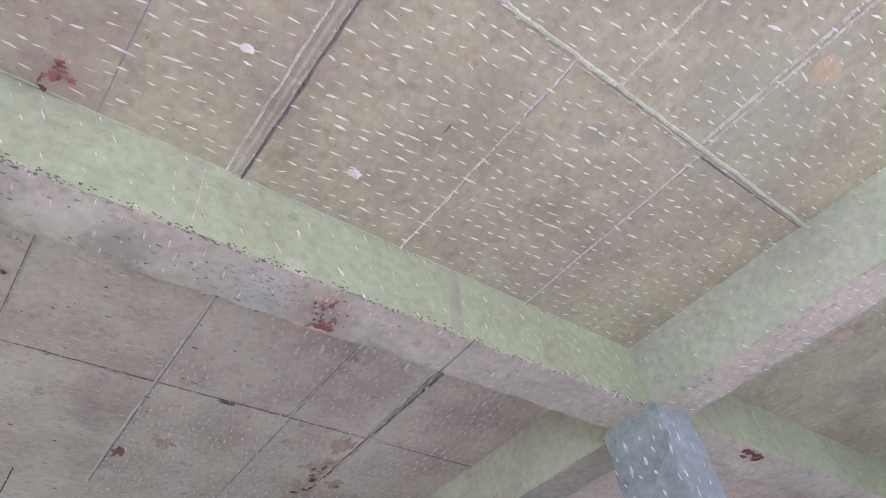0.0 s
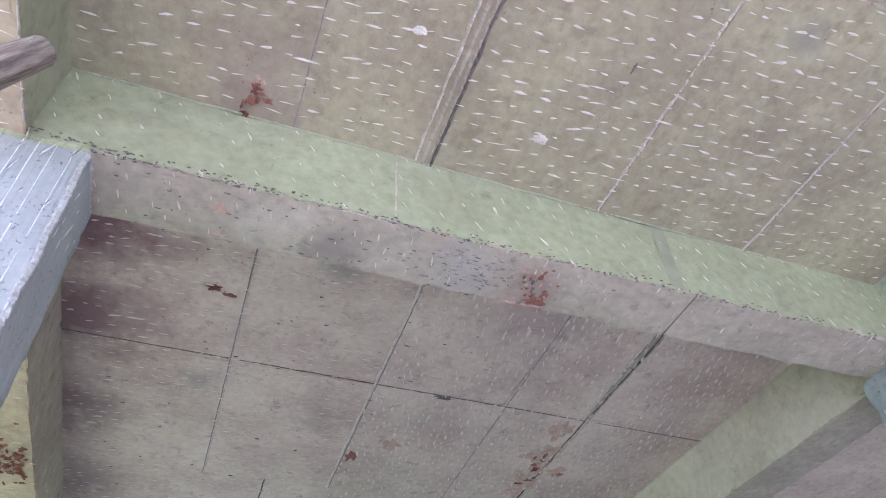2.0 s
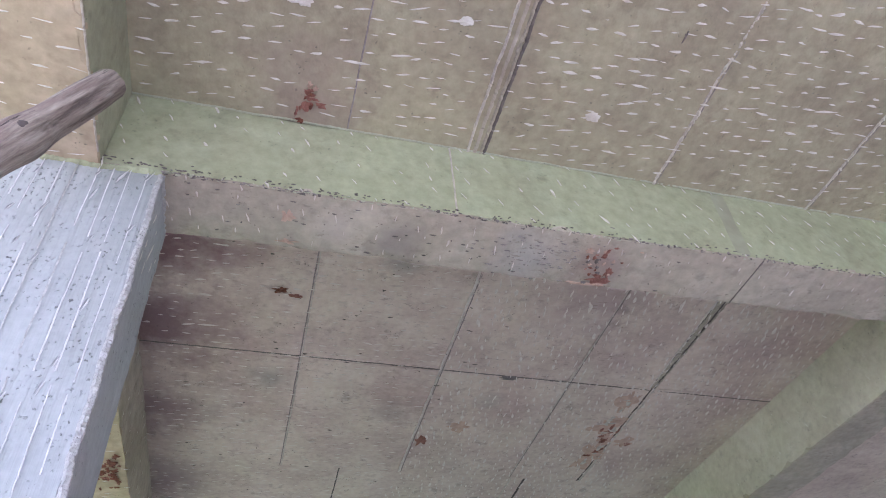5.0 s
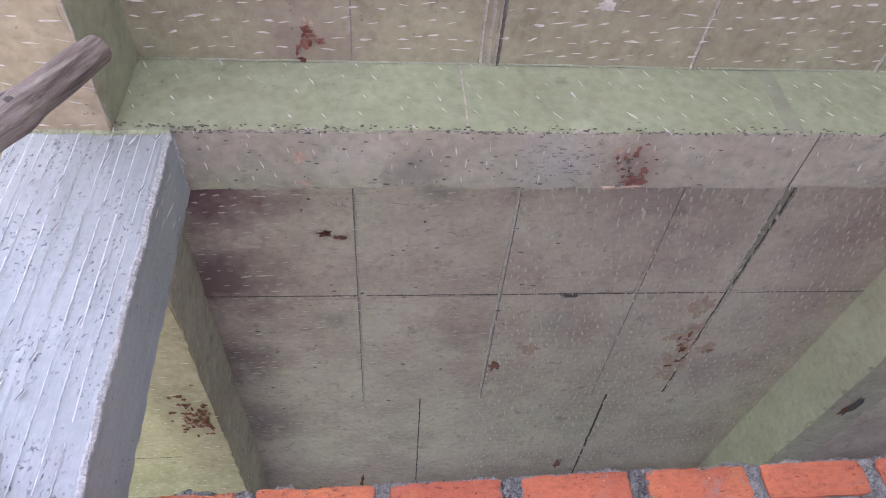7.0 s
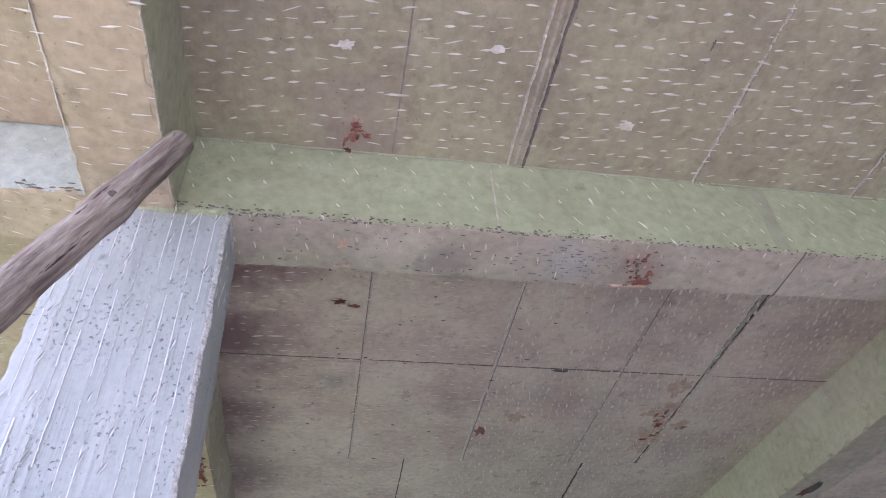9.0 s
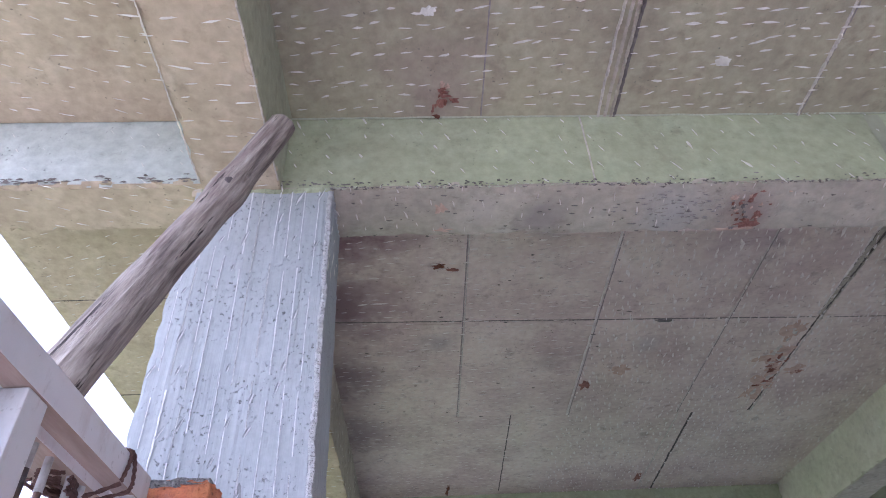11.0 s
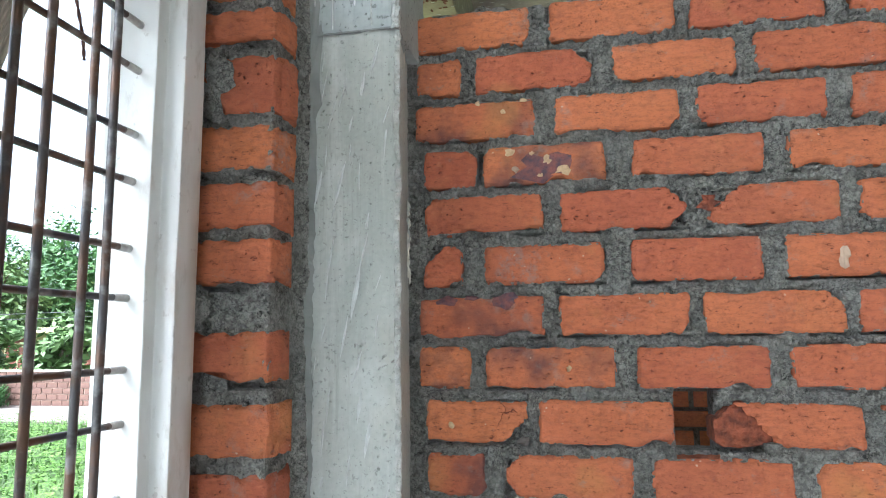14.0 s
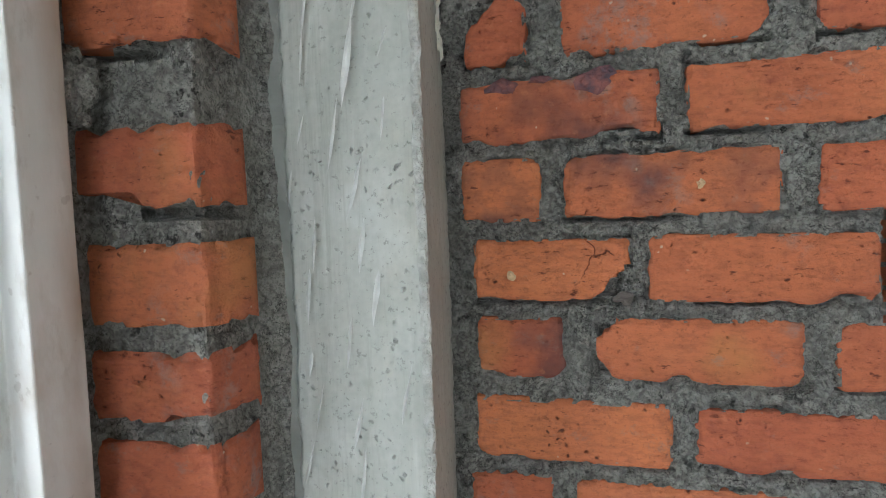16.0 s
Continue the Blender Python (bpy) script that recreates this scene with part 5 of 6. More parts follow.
# gouges, stuck pebbles and scorch on single bricks
for x, z, ru, rv, m, s in ((0.540, 1.917, 0.018, 0.012, BRICK_DARK, 1), (0.262, 1.998, 0.050, 0.027, SCORCH, 2), (0.742, 1.818, 0.011, 0.016, RUST_PALE, 6),
                           (0.295, 1.637, 0.005, 0.005, CREAM, 7), (0.214, 1.514, 0.011, 0.007, SEAM, 8),
                           (0.085, 1.757, 0.020, 0.008, SCORCH, 16), (0.190, 1.756, 0.024, 0.015, SCORCH, 17), (0.125, 1.762, 0.012, 0.005, SCORCH, 18),
                           (0.204, 2.026, 0.009, 0.008, CREAM, 3), (0.243, 2.022, 0.005, 0.004, CREAM, 4), (0.213, 1.993, 0.006, 0.006, RUST_PALE, 5),
                           (0.270, 2.007, 0.008, 0.009, CREAM, 9), (0.296, 1.987, 0.014, 0.008, CREAM, 13), (0.257, 1.980, 0.005, 0.004, CREAM, 14),
                           (0.145, 2.123, 0.005, 0.005, CREAM, 10), (0.229, 2.123, 0.006, 0.004, CREAM, 11), (0.193, 2.104, 0.005, 0.004, CREAM, 15), (0.088, 1.54, 0.005, 0.006, CREAM, 12)):
    blotch("scar", wall, (x, -0.001, z), X, Z, -Y, ru, rv, m, s * 1.3, "", 0.6, 0.0030 if m is CREAM else 0.0012, 12)

# ---- brick pier between window and column ----
PIER = ((2.231, 2.303), (2.158, 2.214), (2.040, 2.138), (1.949, 2.024), (1.858, 1.935), (1.775, 1.847), (1.630, 1.708), (1.522, 1.602), (1.433, 1.503),
        (1.345, 1.418), (1.255, 1.330), (1.165, 1.24), (1.075, 1.15), (0.985, 1.06))
pb = bmesh.new()
rough_slab(pb, -0.262, -0.139, -0.257, -0.148, 1.25, 2.306, 0.004, 0.003, 91)
rough_slab(pb, -0.262, -0.134, -0.2595, -0.148, 0.0, 1.249, 0.05, 0.003, 91)
for v in pb.verts:
    if v.co.z > 1.26:
        v.co += Vector((0.4, -0.6, 0)) * (0.006 * wob(v.co, 65, 4) + 0.005 * wob(v.co, 130, 7) + 0.003 * wob(v.co, 220, 2))
        for z0, z1 in PIER:
            if z0 - 0.009 < v.co.z < z0 + 0.001:
                sink = 1.0 if z0 == 1.630 and v.co.x > -0.20 else max(0.0, 0.25 + 1.6 * wob((v.co.x, v.co.y, z0), 14, 6))
                v.co += Vector((-0.5, 0.9, 0)) * 0.022 * min(1.0, sink)
pier = structure("wall_west_pier", pb, MORTAR, "narrow red brick pier bonded to the column with grey mortar", "wall", True)


def pier_brick(z0, z1, seed, notch=None):
    """A half brick whose outer corner is worn back to a slant. notch: from, to and depth of a piece broken off its lower edge."""
    r = random.Random(seed)
    h = z1 - z0
    side = r.uniform(0.004, 0.010)
    deep = 0.058 + r.uniform(-0.012, 0.010)
    out = ([(-0.130 + 0.0075 * i, -0.003 * (1 - i / 16)) for i in range(17)] + [(-0.003, 0.0005), (0.0, 0.003)]
           + [(0.001 + (side - 0.001) * i / 7, 0.004 + (deep - 0.004) * i / 7) for i in range(1, 8)] + [(0.0, 0.074), (-0.02, 0.10), (-0.13, 0.10)])
    n = len(out)
    bm = bmesh.new()
    rows = []
    K = 10
    for k in range(K + 1):
        q = k / K
        ring = []
        for i, (x, y) in enumerate(out):
            s = i * 0.11
            z = h * q + 0.004 * noise.noise(Vector((s * 2.2 + seed, seed, 1.0 + (q > 0.5) * 5)))
            face = i < n - 3
            rough = 0.0026 * noise.noise(Vector((s * 4 + seed, q * 5, seed))) + 0.0014 * noise.noise(Vector((s * 14, q * 17, seed)))
            back = 0.0
            edge = min(k, K - k)
            if face and edge < 2:
                nib = max(0.0, noise.noise(Vector((s * 3.4 + seed * 2, q * 2 + seed, 4)))) + 0.7 * max(0.0, noise.noise(Vector((s * 11, q * 9, seed))))
                back = (0.003 + 0.010 * nib) if edge == 0 else 0.007 * max(0.0, nib - 0.25)
                z += (0.002 + 0.010 * nib * (edge == 0)) * (1 if k < 2 else -1)
            if notch and notch[0] < x < notch[1] and face:
                z = max(z, notch[2] + 0.004 * noise.noise(Vector((s * 9, 2, seed)))) if q < 0.6 else z
            corner = 16 <= i <= 20
            if corner:
                back += 0.003 + 0.005 * max(0.0, noise.noise(Vector((q * 6, seed, 9))))
            nx_, ny_ = (-0.2, 1.0) if i < 17 else (-1.0, 0.25) if i > 19 else (-0.7, 0.7)
            if not face:
                rough = back = 0.0
            ring.append(bm.verts.new((x + nx_ * (back + rough), y + ny_ * (back + rough), z)))
        rows.append(ring)
    for a, b in zip(rows, rows[1:]):
        for i in range(n):
            bm.faces.new((a[i], a[(i + 1) % n], b[(i + 1) % n], b[i]))
    bm.faces.new(rows[0][::-1])
    bm.faces.new(rows[-1])
    ob = new("brick", mesh_of(bm, "brick", BRICK, True))
    ob.matrix_world = pose(-0.132 + r.uniform(-0.003, 0.003), -0.266 + r.uniform(-0.002, 0.003), z0, 0, r.uniform(-1, 1), r.uniform(-2, 2))
    ob.parent = pier


NOTCH = {6: (-0.14, -0.068, 0.018), 2: (-0.14, -0.09, 0.018), 8: (-0.05, 0.02, 0.010), 4: (-0.06, 0.02, 0.008)}
for i, (z0, z1) in enumerate(PIER):
    pier_brick(z0, z1, 300 + i, NOTCH.get(i))
blotch("mortar", pier, (-0.238, -0.2675, 2.085), X, Z, -Y, 0.026, 0.040, MORTAR, 3.3, "", 0.9, 0.002, 30)
blotch("mortar", pier, (-0.20, -0.2665, 2.296), X, Z, -Y, 0.05, 0.008, MORTAR, 5.1, "", 0.9, 0.002, 30)
blotch("dark_patch", column_1, (-0.128, -0.1495, 2.12), X, Z, -Y, 0.026, 0.19, DARK_CEMENT, 4.4, "dark damp cement slurry", 0.5, 0.0015, 40)
sl = bmesh.new()
steps = 90
prev = None
for i in range(steps + 1):
    z = 0.9 + 1.40 * i / steps
    e = -0.131 + 0.016 * noise.noise(Vector((z * 5, 2, 0))) + 0.006 * noise.noise(Vector((z * 22, 5, 0)))
    ring = [sl.verts.new((x, y, z)) for x, y in ((-0.15, -0.205), (-0.139, -0.195), (-0.137, -0.172), (e + 0.001, -0.1585), (e + 0.010, -0.1515))]
    if prev:
        for s in range(4):
            sl.faces.new((prev[s], prev[s + 1], ring[s + 1], ring[s]))
    prev = ring
part("mortar", sl, MORTAR, pier, "smeared cement fillet", True)

# ---- window in the west wall ----
FX, FS, FB = -0.228, -0.262, -0.335      # room face, rebate, outer face of the window frame
WTOP, WSILL = 2.243, 0.95


def prism(outline, axis, a, b, bevel=0.0018):
    """Extrudes a closed outline along an axis from a to b, with softened arrises."""
    bm = bmesh.new()
    def at(p, s):
        return {"z": (p[0], p[1], s), "y": (p[0], s, p[1])}[axis]
    n = len(outline)
    cuts = max(1, int(abs(b - a) / 0.09))
    rings = [[bm.verts.new(at(p, a + (b - a) * c / cuts)) for p in outline] for c in range(cuts + 1)]
    for r, s in zip(rings, rings[1:]):
        for i in range(n):
            bm.faces.new((r[i], r[(i + 1) % n], s[(i + 1) % n], s[i]))
    bm.faces.new(rings[0][::-1])
    bm.faces.new(rings[-1])
    bmesh.ops.recalc_face_normals(bm, faces=bm.faces[:])
    if bevel:
        sharp = [e for e in bm.edges if len(e.link_faces) == 2 and e.calc_face_angle(0) > 0.6]
        bmesh.ops.bevel(bm, geom=sharp, offset=bevel, segments=2, affect="EDGES", profile=0.5)
    for v in bm.verts:
        k = 0.0012 * wob(v.co, 7, 4) + 0.0006 * wob(v.co, 40, 9)
        v.co.x += k
        v.co.y += k
    return bm


window = tagged(new("window_1"), "white painted wooden window frame with steel grille, no shutters", "window", kind="structure")
part("jamb", prism(((FX, -0.306), (FX, -0.357), (-0.257, -0.357), (-0.257, -0.381), (FB, -0.381), (FB, -0.306)), "z", WSILL, WTOP + 0.01), PAINT, window)
for c in (-0.697, -1.027, -1.353):
    part("mullion", prism(((FX, c + 0.025), (FX, c - 0.025), (FS, c - 0.025), (FS, c - 0.042), (FB, c - 0.042), (FB, c + 0.042), (FS, c + 0.042), (FS, c + 0.025)),
                          "z", WSILL + 0.03, WTOP - 0.001), PAINT, window)
head = part("head", prism(((FX + 0.002, 2.292), (FX + 0.002, WTOP), (FS, WTOP), (FS, 2.226), (FB - 0.002, 2.226), (FB - 0.002, 2.292)), "y", -1.72, -0.303), PAINT, window)
# downward faces: stained bare wood, with the underside's shade put into its colour
head.data.materials.append(WOOD_SHADED)
for p in head.data.polygons:
    if p.normal.z < -0.7:
        p.material_index = 1
part("jamb", prism(((FX, -1.72), (FX, -1.67), (FS, -1.67), (FS, -1.655), (FB, -1.655), (FB, -1.72)), "z", WSILL, WTOP - 0.001), PAINT, window)
part("sill", prism(((FX + 0.003, WSILL - 0.02), (FX + 0.003, WSILL + 0.03), (FS, WSILL + 0.03), (FS, WSILL + 0.045), (FB - 0.003, WSILL + 0.045), (FB - 0.003, WSILL - 0.02)),
                   "y", -1.72, -0.335), PAINT, window)


def bar(name, a, b, r, seed, material=STEEL):
    bm = bmesh.new()
    a, b = Vector(a), Vector(b)
    n = max(4, int((b - a).length / 0.05))
    pts = []
    for i in range(n + 1):
        p = a + (b - a) * i / n
        pts.append(p + Vector((0.0009 * wob(p, 6, seed), 0.0009 * wob(p, 6, seed + 4), 0.0009 * wob(p, 6, seed + 8))))
    tube(bm, pts, [r * (1 + 0.06 * wob(p, 30, seed)) for p in pts], 10)
    return part(name, bm, material, window, "", True)


RODS = (2.139, 2.071, 1.978, 1.911, 1.818, 1.751, 1.656, 1.586, 1.491, 1.422, 1.326, 1.258, 1.162, 1.094)
LIGHTS = ((-0.402, -0.660), (-0.744, -0.988), (-1.072, -1.313), (-1.397, -1.655))
for i, (ya, yb) in enumerate(LIGHTS):
    ye = -0.381 if i == 0 else ya
    for k, z in enumerate(RODS):
        bar("cross_bar", (-0.284, ye + 0.004, z), (-0.284, yb - 0.004, z), 0.0046, i * 20 + k)
        for y, s in ((ye, -1), (yb, 1)):
            bar("bar_end", (-0.284, y + 0.002 * -s, z), (-0.284, y + s * (0.022 + 0.012 * random.Random(k * 7 + i).random()), z), 0.0054, k, PAINT_TIP)
    for j, f in enumerate((0.155, 0.305, 0.578, 0.765)):
        y = ya + (yb - ya) * f
        bar("upright_bar", (-0.272, y, WSILL + 0.03), (-0.272, y, 2.228), 0.0054, i * 9 + j + 100)
        bar("bar_end", (-0.272, y, 2.196 - 0.02 * random.Random(i + j).random()), (-0.272, y, 2.2275), 0.0062, j, PAINT_TIP)

# wall under and beyond the window
ww = bmesh.new()
rough_slab(ww, -0.36, -0.232, -1.72, -0.268, 0.0, WSILL - 0.021, 0.06, 0.004, 95)
# unseen stretch past the window, kept low to let more light onto the pier
rough_slab(ww, -0.36, -0.232, -3.9, -1.725, 0.0, 1.0, 0.06, 0.004, 96)
rough_slab(ww, -0.36, -0.232, -2.0, -1.725, 1.002, 3.17, 0.06, 0.004, 98)
rough_slab(ww, -0.36, -0.262, -0.300, -0.150, 0.0, 2.29, 0.03, 0.004, 97)
structure("wall_west", ww, MORTAR, "rough cement rendered wall below the window", "wall")
lump = bmesh.new()
bmesh.ops.create_icosphere(lump, subdivisions=4, radius=1.0)
for v in lump.verts:
    p = v.co.copy()
    v.co = Vector((-0.251 + 0.027 * p.x, -0.283 + 0.023 * p.y, 1.741 + 0.036 * p.z))
    v.co += p * (0.009 * wob(p, 2.5, 1) + 0.004 * wob(p, 9, 4))
part("mortar", lump, MORTAR, pier, "squeezed-out mortar lump over the window jamb", True)

# ---- log prop ----
log = tagged(new("log_prop"), "weathered grey-brown wooden log leaning up past the window", "log")
lb = bmesh.new()
tip, low = Vector((-0.077, -0.405, 3.135)), Vector((-0.385, -0.470, 2.300))
reach = (low - tip).length
log.matrix_world = Matrix.Translation(tip) @ (tip - low).to_track_quat("Z", "Y").to_matrix().to_4x4()
pts, rad = [], []
N = 170
for i in range(N + 1):
    f = 4.3 * (i / N) ** 1.3
    pts.append(Vector((0.009 * wob((f, 0, 0), 1.6, 3), 0.009 * wob((f, 0, 0), 1.6, 7), -f * reach)))
    rad.append((0.033 + 0.011 * min(1, f) + 0.004 * min(6, f)) * (1 + 0.07 * wob((f * 3, 1, 1), 2.5, 2)) + 0.006 * math.exp(-((f - 0.30) / 0.05) ** 2))
tube(lb, pts, rad, 28, 0.0, 6.0)
for v in lb.verts:
    a = math.atan2(v.co.y, v.co.x)
    groove = noise.noise(Vector((math.cos(a) * 3.2, math.sin(a) * 3.2, v.co.z * 3.0))) + 0.6 * noise.noise(Vector((math.cos(a) * 8, math.sin(a) * 8, v.co.z * 7)))
    k = 1 + 0.10 * groove
    v.co.x *= k
    v.co.y *= k
part("log", lb, BARK, log, "", True)
kn = bmesh.new()
inv = log.matrix_world.inverted()
eye_side = (inv.to_3x3() @ Vector((0.30, -0.86, -0.35)))
eye_side.z = 0
eye_side.normalize()
kp = Vector((0, 0, -0.30 * reach)) + eye_side * 0.034
tube(kn, [kp - eye_side * 0.012, kp + eye_side * 0.003, kp + eye_side * 0.006], [0.013, 0.011, 0.007], 10, 0.3, 3)
part("knot", kn, SEAM, log, "dark hollow knot")

# ---- rope round the window head ----
rope = tagged(new("rope"), "brown coir rope tying the log to the white window head", "rope")


def strand(pts, r, seed):
    bm = bmesh.new()
    fine = []
    for a, b in zip(pts, pts[1:]):
        for s in range(8):
            fine.append(Vector(a).lerp(Vector(b), s / 8))
    fine.append(Vector(pts[-1]))
    for _ in range(4):
        fine = [fine[0]] + [(a + 2 * b + c) / 4 for a, b, c in zip(fine, fine[1:], fine[2:])] + [fine[-1]]
    for ply in range(2):
        line = []
        for i, p in enumerate(fine):
            d = (fine[min(i + 1, len(fine) - 1)] - fine[max(i - 1, 0)]).normalized()
            u = d.orthogonal().normalized()
            w = d.cross(u)
            a = i * 0.9 + ply * math.pi
            line.append(p + (u * math.cos(a) + w * math.sin(a)) * r * 0.5)
        tube(bm, line, [r * 0.72] * len(line), 6)
    part("strand", bm, ROPE, rope, "", True)


strand(((FX + 0.006, -0.425, 2.240), (FX + 0.007, -0.415, 2.27), (FX + 0.004, -0.408, 2.297), (FS, -0.415, 2.300), (FB, -0.43, 2.299), (FB - 0.008, -0.44, 2.26),
        (FB - 0.005, -0.455, 2.22), (-0.30, -0.452, 2.208), (FS, -0.44, 2.212), (FX + 0.006, -0.425, 2.236)), 0.0032, 1)
strand(((FX + 0.007, -0.385, 2.250), (FX + 0.007, -0.392, 2.275), (FX + 0.004, -0.402, 2.298), (FS, -0.412, 2.303), (FB, -0.45, 2.300), (FB - 0.008, -0.50, 2.25),
        (FB - 0.004, -0.51, 2.215), (-0.305, -0.48, 2.205), (FS, -0.42, 2.212), (FX + 0.006, -0.39, 2.235), (FX + 0.007, -0.385, 2.25)), 0.0032, 2)
for i in range(5):
    r = random.Random(60 + i)
    z, j = 2.200 + 0.005 * i, [r.uniform(-0.007, 0.007) for _ in range(8)]
    strand(((-0.262 + j[0], -0.50 + j[1], z), (-0.268, -0.46 + j[2], z - 0.006 + j[3]), (-0.285 + j[4], -0.437 + j[5], z + j[6]), (-0.30, -0.46 + j[7], z + 0.003),
            (-0.303 + j[1], -0.51 + j[0], z + j[3]), (-0.29, -0.535 + j[4], z - j[5]), (-0.266, -0.515 + j[6], z)), 0.0026, 5 + i)
strand(((-0.30, -0.53, 2.205), (-0.34, -0.53, 2.20), (-0.40, -0.53, 2.195), (-0.445, -0.49, 2.195), (-0.452, -0.45, 2.198)), 0.003, 12)
strand(((-0.31, -0.50, 2.19), (-0.33, -0.45, 2.14), (-0.335, -0.43, 2.10), (-0.34, -0.42, 2.075)), 0.0022, 13)

# ---- outdoors ----
# unseen earth sheet, added for its bounce light under the slabs
yd = bmesh.new()
block(yd, -9, 20, -4.999, 0.6, -0.6, -0.46)
structure("bounce_ground_near", yd, EARTH, "added unseen earth-coloured ground that bounces light beside the building", "ground")

# pale sheet out of view, added to bounce light up into the bay
ap = bmesh.new()
block(ap, -9, 20, -45, -5.001, -0.6, -0.45)
structure("bounce_ground_south", ap, BOUNCE_GROUND, "added unseen pale ground that reflects light into the open bay", "ground")

wall_b = bmesh.new()
block(wall_b, -70, 6, 18.05, 18.30, -0.6, 0.66)
boundary = structure("wall_boundary", wall_b, LATERITE_JOINT, "red laterite block boundary wall across the lawn", "wall")
cap = bmesh.new()
block(cap, -70, 6, 18.0, 18.35, 0.66, 0.72, 0.01)
part("coping", cap, ROOF, boundary)
bb = bmesh.new()
block(bb, -0.185, 0.185, -0.03, 0.03, -0.085, 0.085, 0.012)
blk = mesh_of(bb, "laterite_block", LATERITE)
far = bmesh.new()
for r in range(6):
    for c in range(150):
        x = -66 + 0.40 * c + 0.2 * (r % 2)
        z = -0.36 + 0.195 * r
        if -25 < x < -13:
            ob = new("laterite_block", blk)
            ob.matrix_world = pose(x + random.uniform(-0.01, 0.01), 18.05 + random.uniform(-0.008, 0.008), z, 0, random.uniform(-1, 1), 0)
            ob.parent = boundary
        elif x < 5:
            block(far, x - 0.185, x + 0.185, 18.02, 18.06, z - 0.085, z + 0.085)
tagged(part("laterite_courses", far, LATERITE, boundary), kind="stuff")

house = tagged(new("house"), "cream single-storey house with flat roof behind the boundary wall", "house")
hw = bmesh.new()
block(hw, -26.6, -17.0, 25.0, 32.0, -0.5, 2.02, 0.02)
part("wall", hw, HOUSE, house)
hr = bmesh.new()
block(hr, -28.4, -16.2, 24.0, 32.6, 2.02, 2.26, 0.03)
part("roof", hr, HOUSE, house, "cream concrete roof slab with overhang")
for x, w, z0, z1 in ((-25.9, 0.75, 0.4, 1.3), (-24.6, 1.3, 0.1, 1.5), (-22.6, 1.0, 0.4, 1.4), (-20.5, 1.2, 0.3, 1.4)):
    wbm = bmesh.new()
    block(wbm, x - w / 2, x + w / 2, 24.93, 25.03, z0, z1)
    win = part("window", wbm, SHUTTER, house, "dark brown shuttered window")
    fr = bmesh.new()
    for q in ((x - w / 2 - 0.06, x - w / 2, z0, z1), (x + w / 2, x + w / 2 + 0.06, z0, z1), (x - w / 2, x + w / 2, z1, z1 + 0.06), (x - 0.03, x + 0.03, z0, z1)):
        block(fr, q[0], q[1], 24.90, 25.02, q[2], q[3])
    part("frame", fr, HOUSE, win)
vent = bmesh.new()
block(vent, -25.9, -24.3, 24.94, 25.03, 1.60, 1.86)
part("vent", vent, SHUTTER, house)


def tree(base, height, spread, leaves, material, seed, label):
    r = random.Random(seed)
    root = tagged(new("tree"), label, "tree", "trees behind the boundary wall")
    root.location = base
    tb = bmesh.new()
    top = Vector((r.uniform(-0.4, 0.4), r.uniform(-0.4, 0.4), height * 0.62))
    trunk = [top * (i / 8) + Vector((0.12 * math.sin(i + seed), 0.12 * math.cos(i * 1.3 + seed), 0)) for i in range(9)]
    tube(tb, trunk, [0.24 * (1 - 0.08 * i) for i in range(9)], 9, 0.2, seed)
    tips = []
    for b in range(13):
        a0 = trunk[3 + b % 6]
        a = b * 2.4 + r.uniform(-0.4, 0.4)
        end = a0 + Vector((math.cos(a) * spread * r.uniform(0.5, 0.95), math.sin(a) * spread * r.uniform(0.5, 0.95), height * r.uniform(0.08, 0.36)))
        midp = (a0 + end) / 2 + Vector((0, 0, 0.25))
        tube(tb, [a0, midp, end], [0.085, 0.055, 0.02], 6, 0.2, b)
        tips += [end, midp, (midp + end) / 2 + Vector((r.gauss(0, 0.5), r.gauss(0, 0.5), r.gauss(0, 0.4)))]
    tips.append(top + Vector((0, 0, height * 0.3)))
    part("trunk", tb, TRUNK, root, "", True)
    cb = bmesh.new()
    for _ in range(leaves):
        c = r.choice(tips)
        rr = abs(r.gauss(0, 1)) ** 0.7 * spread * 0.30
        d = Vector((r.gauss(0, 1), r.gauss(0, 1), r.gauss(0, 0.8))).normalized()
        p = c + d * rr
        s = r.uniform(0.10, 0.26)
        u = Vector((r.gauss(0, 1), r.gauss(0, 1), r.gauss(0, 0.6))).normalized()
        w = u.cross(d + Vector((0, 0, 0.7))).normalized()
        q = [cb.verts.new(p + e) for e in (-u * s, w * s * 0.45, u * s, -w * s * 0.45)]
        cb.faces.new(q)
    part("crown", cb, material, root)
    return root


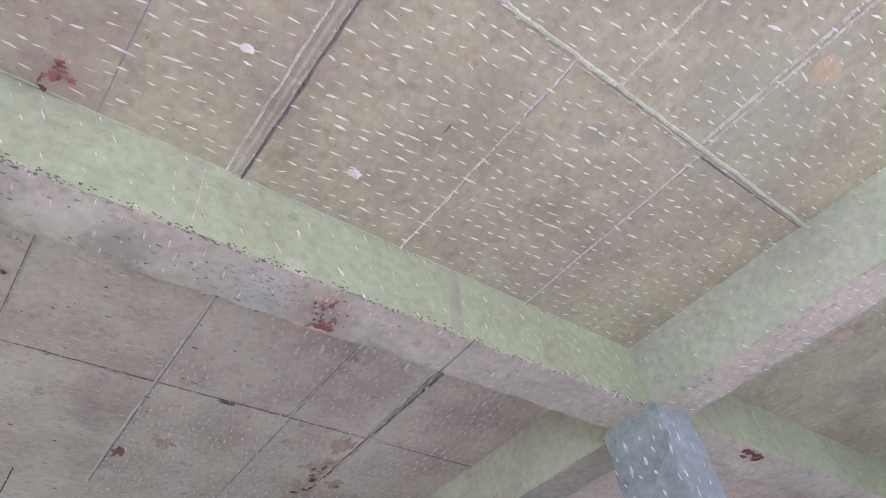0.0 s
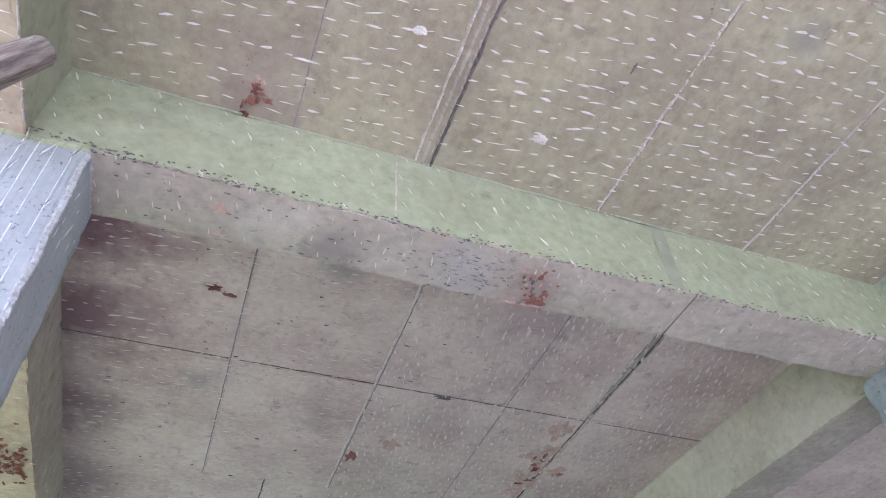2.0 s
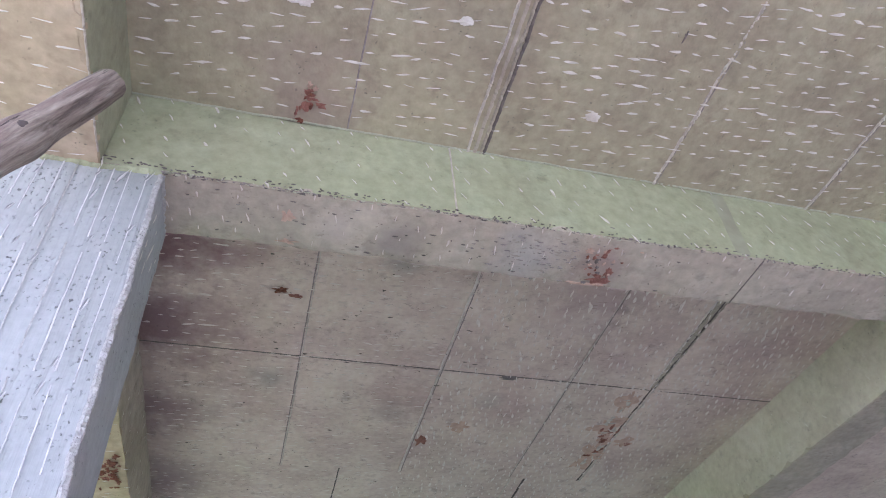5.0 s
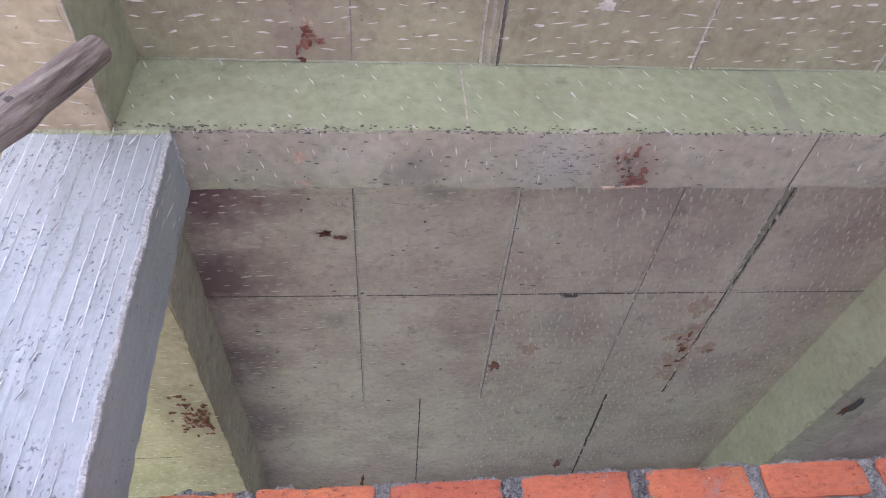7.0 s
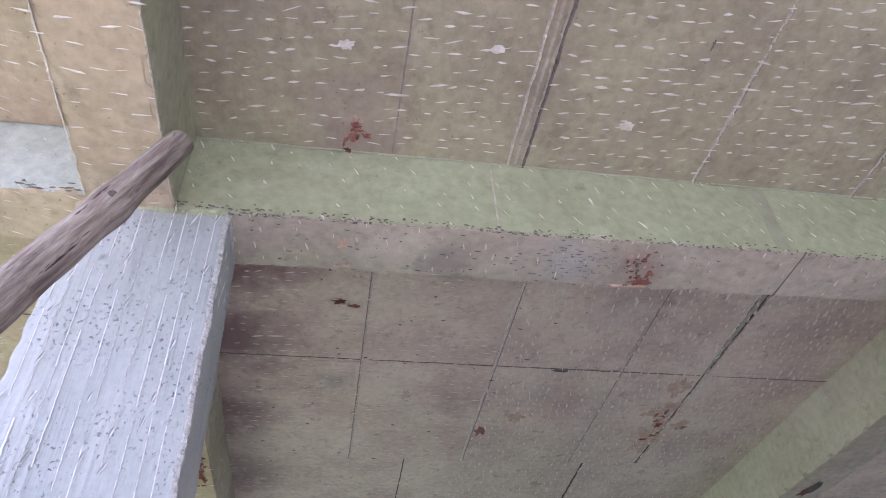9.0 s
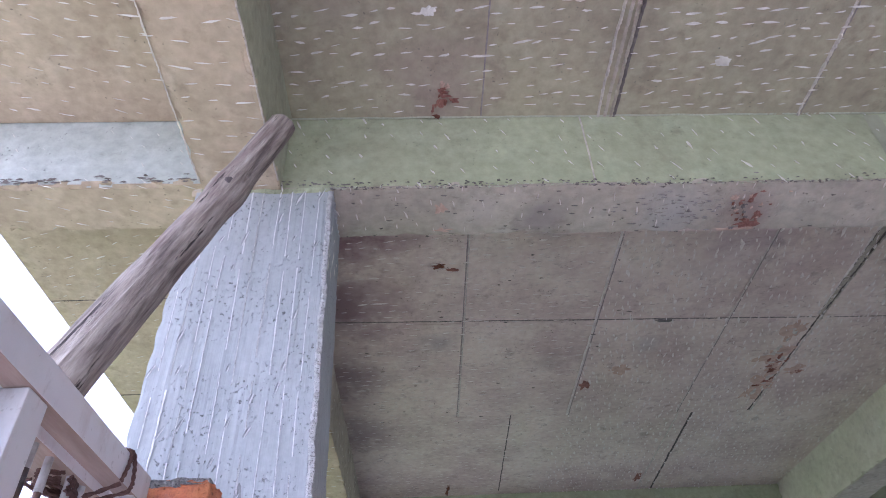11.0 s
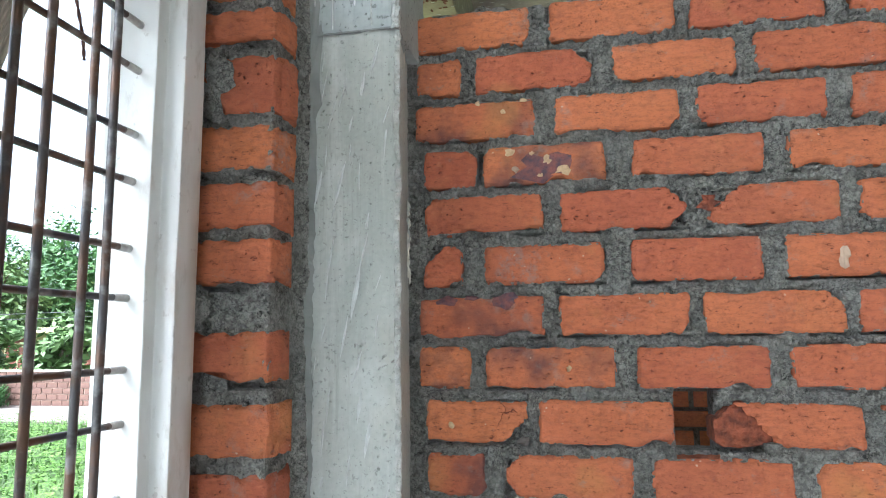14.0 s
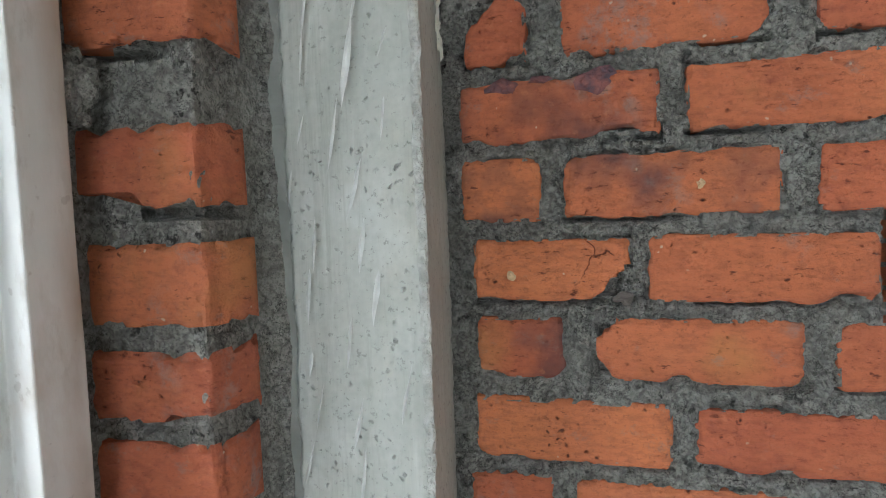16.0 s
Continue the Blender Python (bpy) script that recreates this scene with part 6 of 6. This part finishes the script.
for i, (x, y, h, s, n, m) in enumerate(((-37, 33, 9.5, 3.6, 5200, LEAF), (-32, 36, 10.5, 4.0, 5200, LEAF), (-27, 35, 9.6, 4.0, 5600, LEAF), (-22.5, 36, 10.2, 4.0, 5600, LEAF),
                                        (-18, 35, 9.0, 3.8, 4800, LEAF), (-31, 30, 6.5, 3.0, 4600, LEAF_PALE), (-24.5, 33.5, 7.2, 3.0, 4600, LEAF_PALE), (-13, 36, 9.5, 4, 4000, LEAF),
                                        (-42, 36, 10, 4, 4000, LEAF), (-47, 33, 9, 4, 3500, LEAF), (-22.6, 21.5, 3.4, 1.0, 1300, LEAF_PALE), (-34.5, 32, 7.5, 3.2, 4200, LEAF_PALE),
                                        (-29.5, 34, 7.6, 3.2, 5200, LEAF), (-25, 35.5, 8.2, 3.4, 5600, LEAF), (-20.5, 34.5, 7.4, 3.2, 5200, LEAF), (-16, 33.5, 7.0, 3.0, 4600, LEAF), (-19.2, 21.2, 3.3, 1.2, 1900, LEAF_PALE))):
    tree((x, y, -0.5), h, s, n, m, 60 + i, "leafy green tree with a dense uneven crown" if m is LEAF else "lighter green young tree with loose foliage")
r = random.Random(5)
for place, tall in (((-17.9, 17.2, -0.45), 1.0), ((-18.5, 17.6, -0.45), 1.35)):
    sh = bmesh.new()
    for _ in range(520):
        a, e = r.uniform(0, 6.283), r.uniform(0.3, 1.3)
        base = Vector((r.gauss(0, 0.13), r.gauss(0, 0.13), r.random() * 0.55 * tall))
        d = Vector((math.cos(a) * math.cos(e), math.sin(a) * math.cos(e), math.sin(e)))
        w = Vector((-math.sin(a), math.cos(a), 0)) * 0.022
        t = base + d * r.uniform(0.14, 0.34) * tall
        m = (base + t) / 2 + Vector((0, 0, 0.03))
        sh.faces.new([sh.verts.new(p) for p in (base, m + w, t, m - w)])
    bush = tagged(part("shrub", sh, LEAF), "small leafy green shrub beside the earth track", "shrub", "shrubs at the boundary wall")
    bush.location = place
wd = bmesh.new()
for _ in range(5200):
    x, y = r.uniform(-17, -1.6), 1.2 + 12.8 * r.random() ** 1.3
    tall = r.uniform(0.05, 0.30) * (0.7 + 0.9 * max(0.0, 0.5 + noise.noise(Vector((x * 0.7, y * 0.7, 4)))))
    for j in range(7):
        a = j * 2.4 + x * 9
        d = Vector((math.cos(a), math.sin(a), r.uniform(-0.35, 0.35))).normalized()
        stem = Vector((x + r.gauss(0, 0.03), y + r.gauss(0, 0.03), -0.50 + tall * (0.35 + 0.65 * j / 6)))
        long = r.uniform(0.05, 0.11)
        w = Vector((-d.y, d.x, r.uniform(-0.2, 0.2))) * long * 0.42
        wd.faces.new([wd.verts.new(q) for q in (stem, stem + d * long * 0.45 + w + Z * 0.01, stem + d * long, stem + d * long * 0.45 - w + Z * 0.01)])
tagged(part("weeds", wd, WEED), "broad-leaved bright green weeds over the lawn", "weeds", kind="stuff")
gb = bmesh.new()
for _ in range(9000):
    x, y = r.uniform(-19, -2), r.uniform(1.5, 14.3)
    h = r.uniform(0.05, 0.22)
    a = r.uniform(0, 6.283)
    for j in range(2):
        a += 2.0
        d = Vector((math.cos(a), math.sin(a), 0))
        b0 = Vector((x, y, -0.52))
        w = Vector((-d.y, d.x, 0)) * r.uniform(0.012, 0.03)
        gb.faces.new([gb.verts.new(p) for p in (b0 - w, b0 + w, b0 + d * h * 0.7 + Vector((0, 0, h)))])
tagged(part("grass", gb, BLADE), "rough green grass and weeds on the lawn", "grass", kind="stuff")
for i, (za, zb, y) in enumerate(((2.9, 3.3, 21.0), (2.7, 3.1, 21.1), (1.55, 2.1, 22.0))):
    wb = bmesh.new()
    tube(wb, [Vector((-60 + 70 * s / 24, y, za + (zb - za) * s / 24 - 1.0 * math.sin(math.pi * s / 24) + 0.6)) for s in range(25)], [0.014] * 25, 5)
    tagged(part("cable", wb, WIRE), "thin dark overhead cable strung across the sky", "cable", "overhead cables")
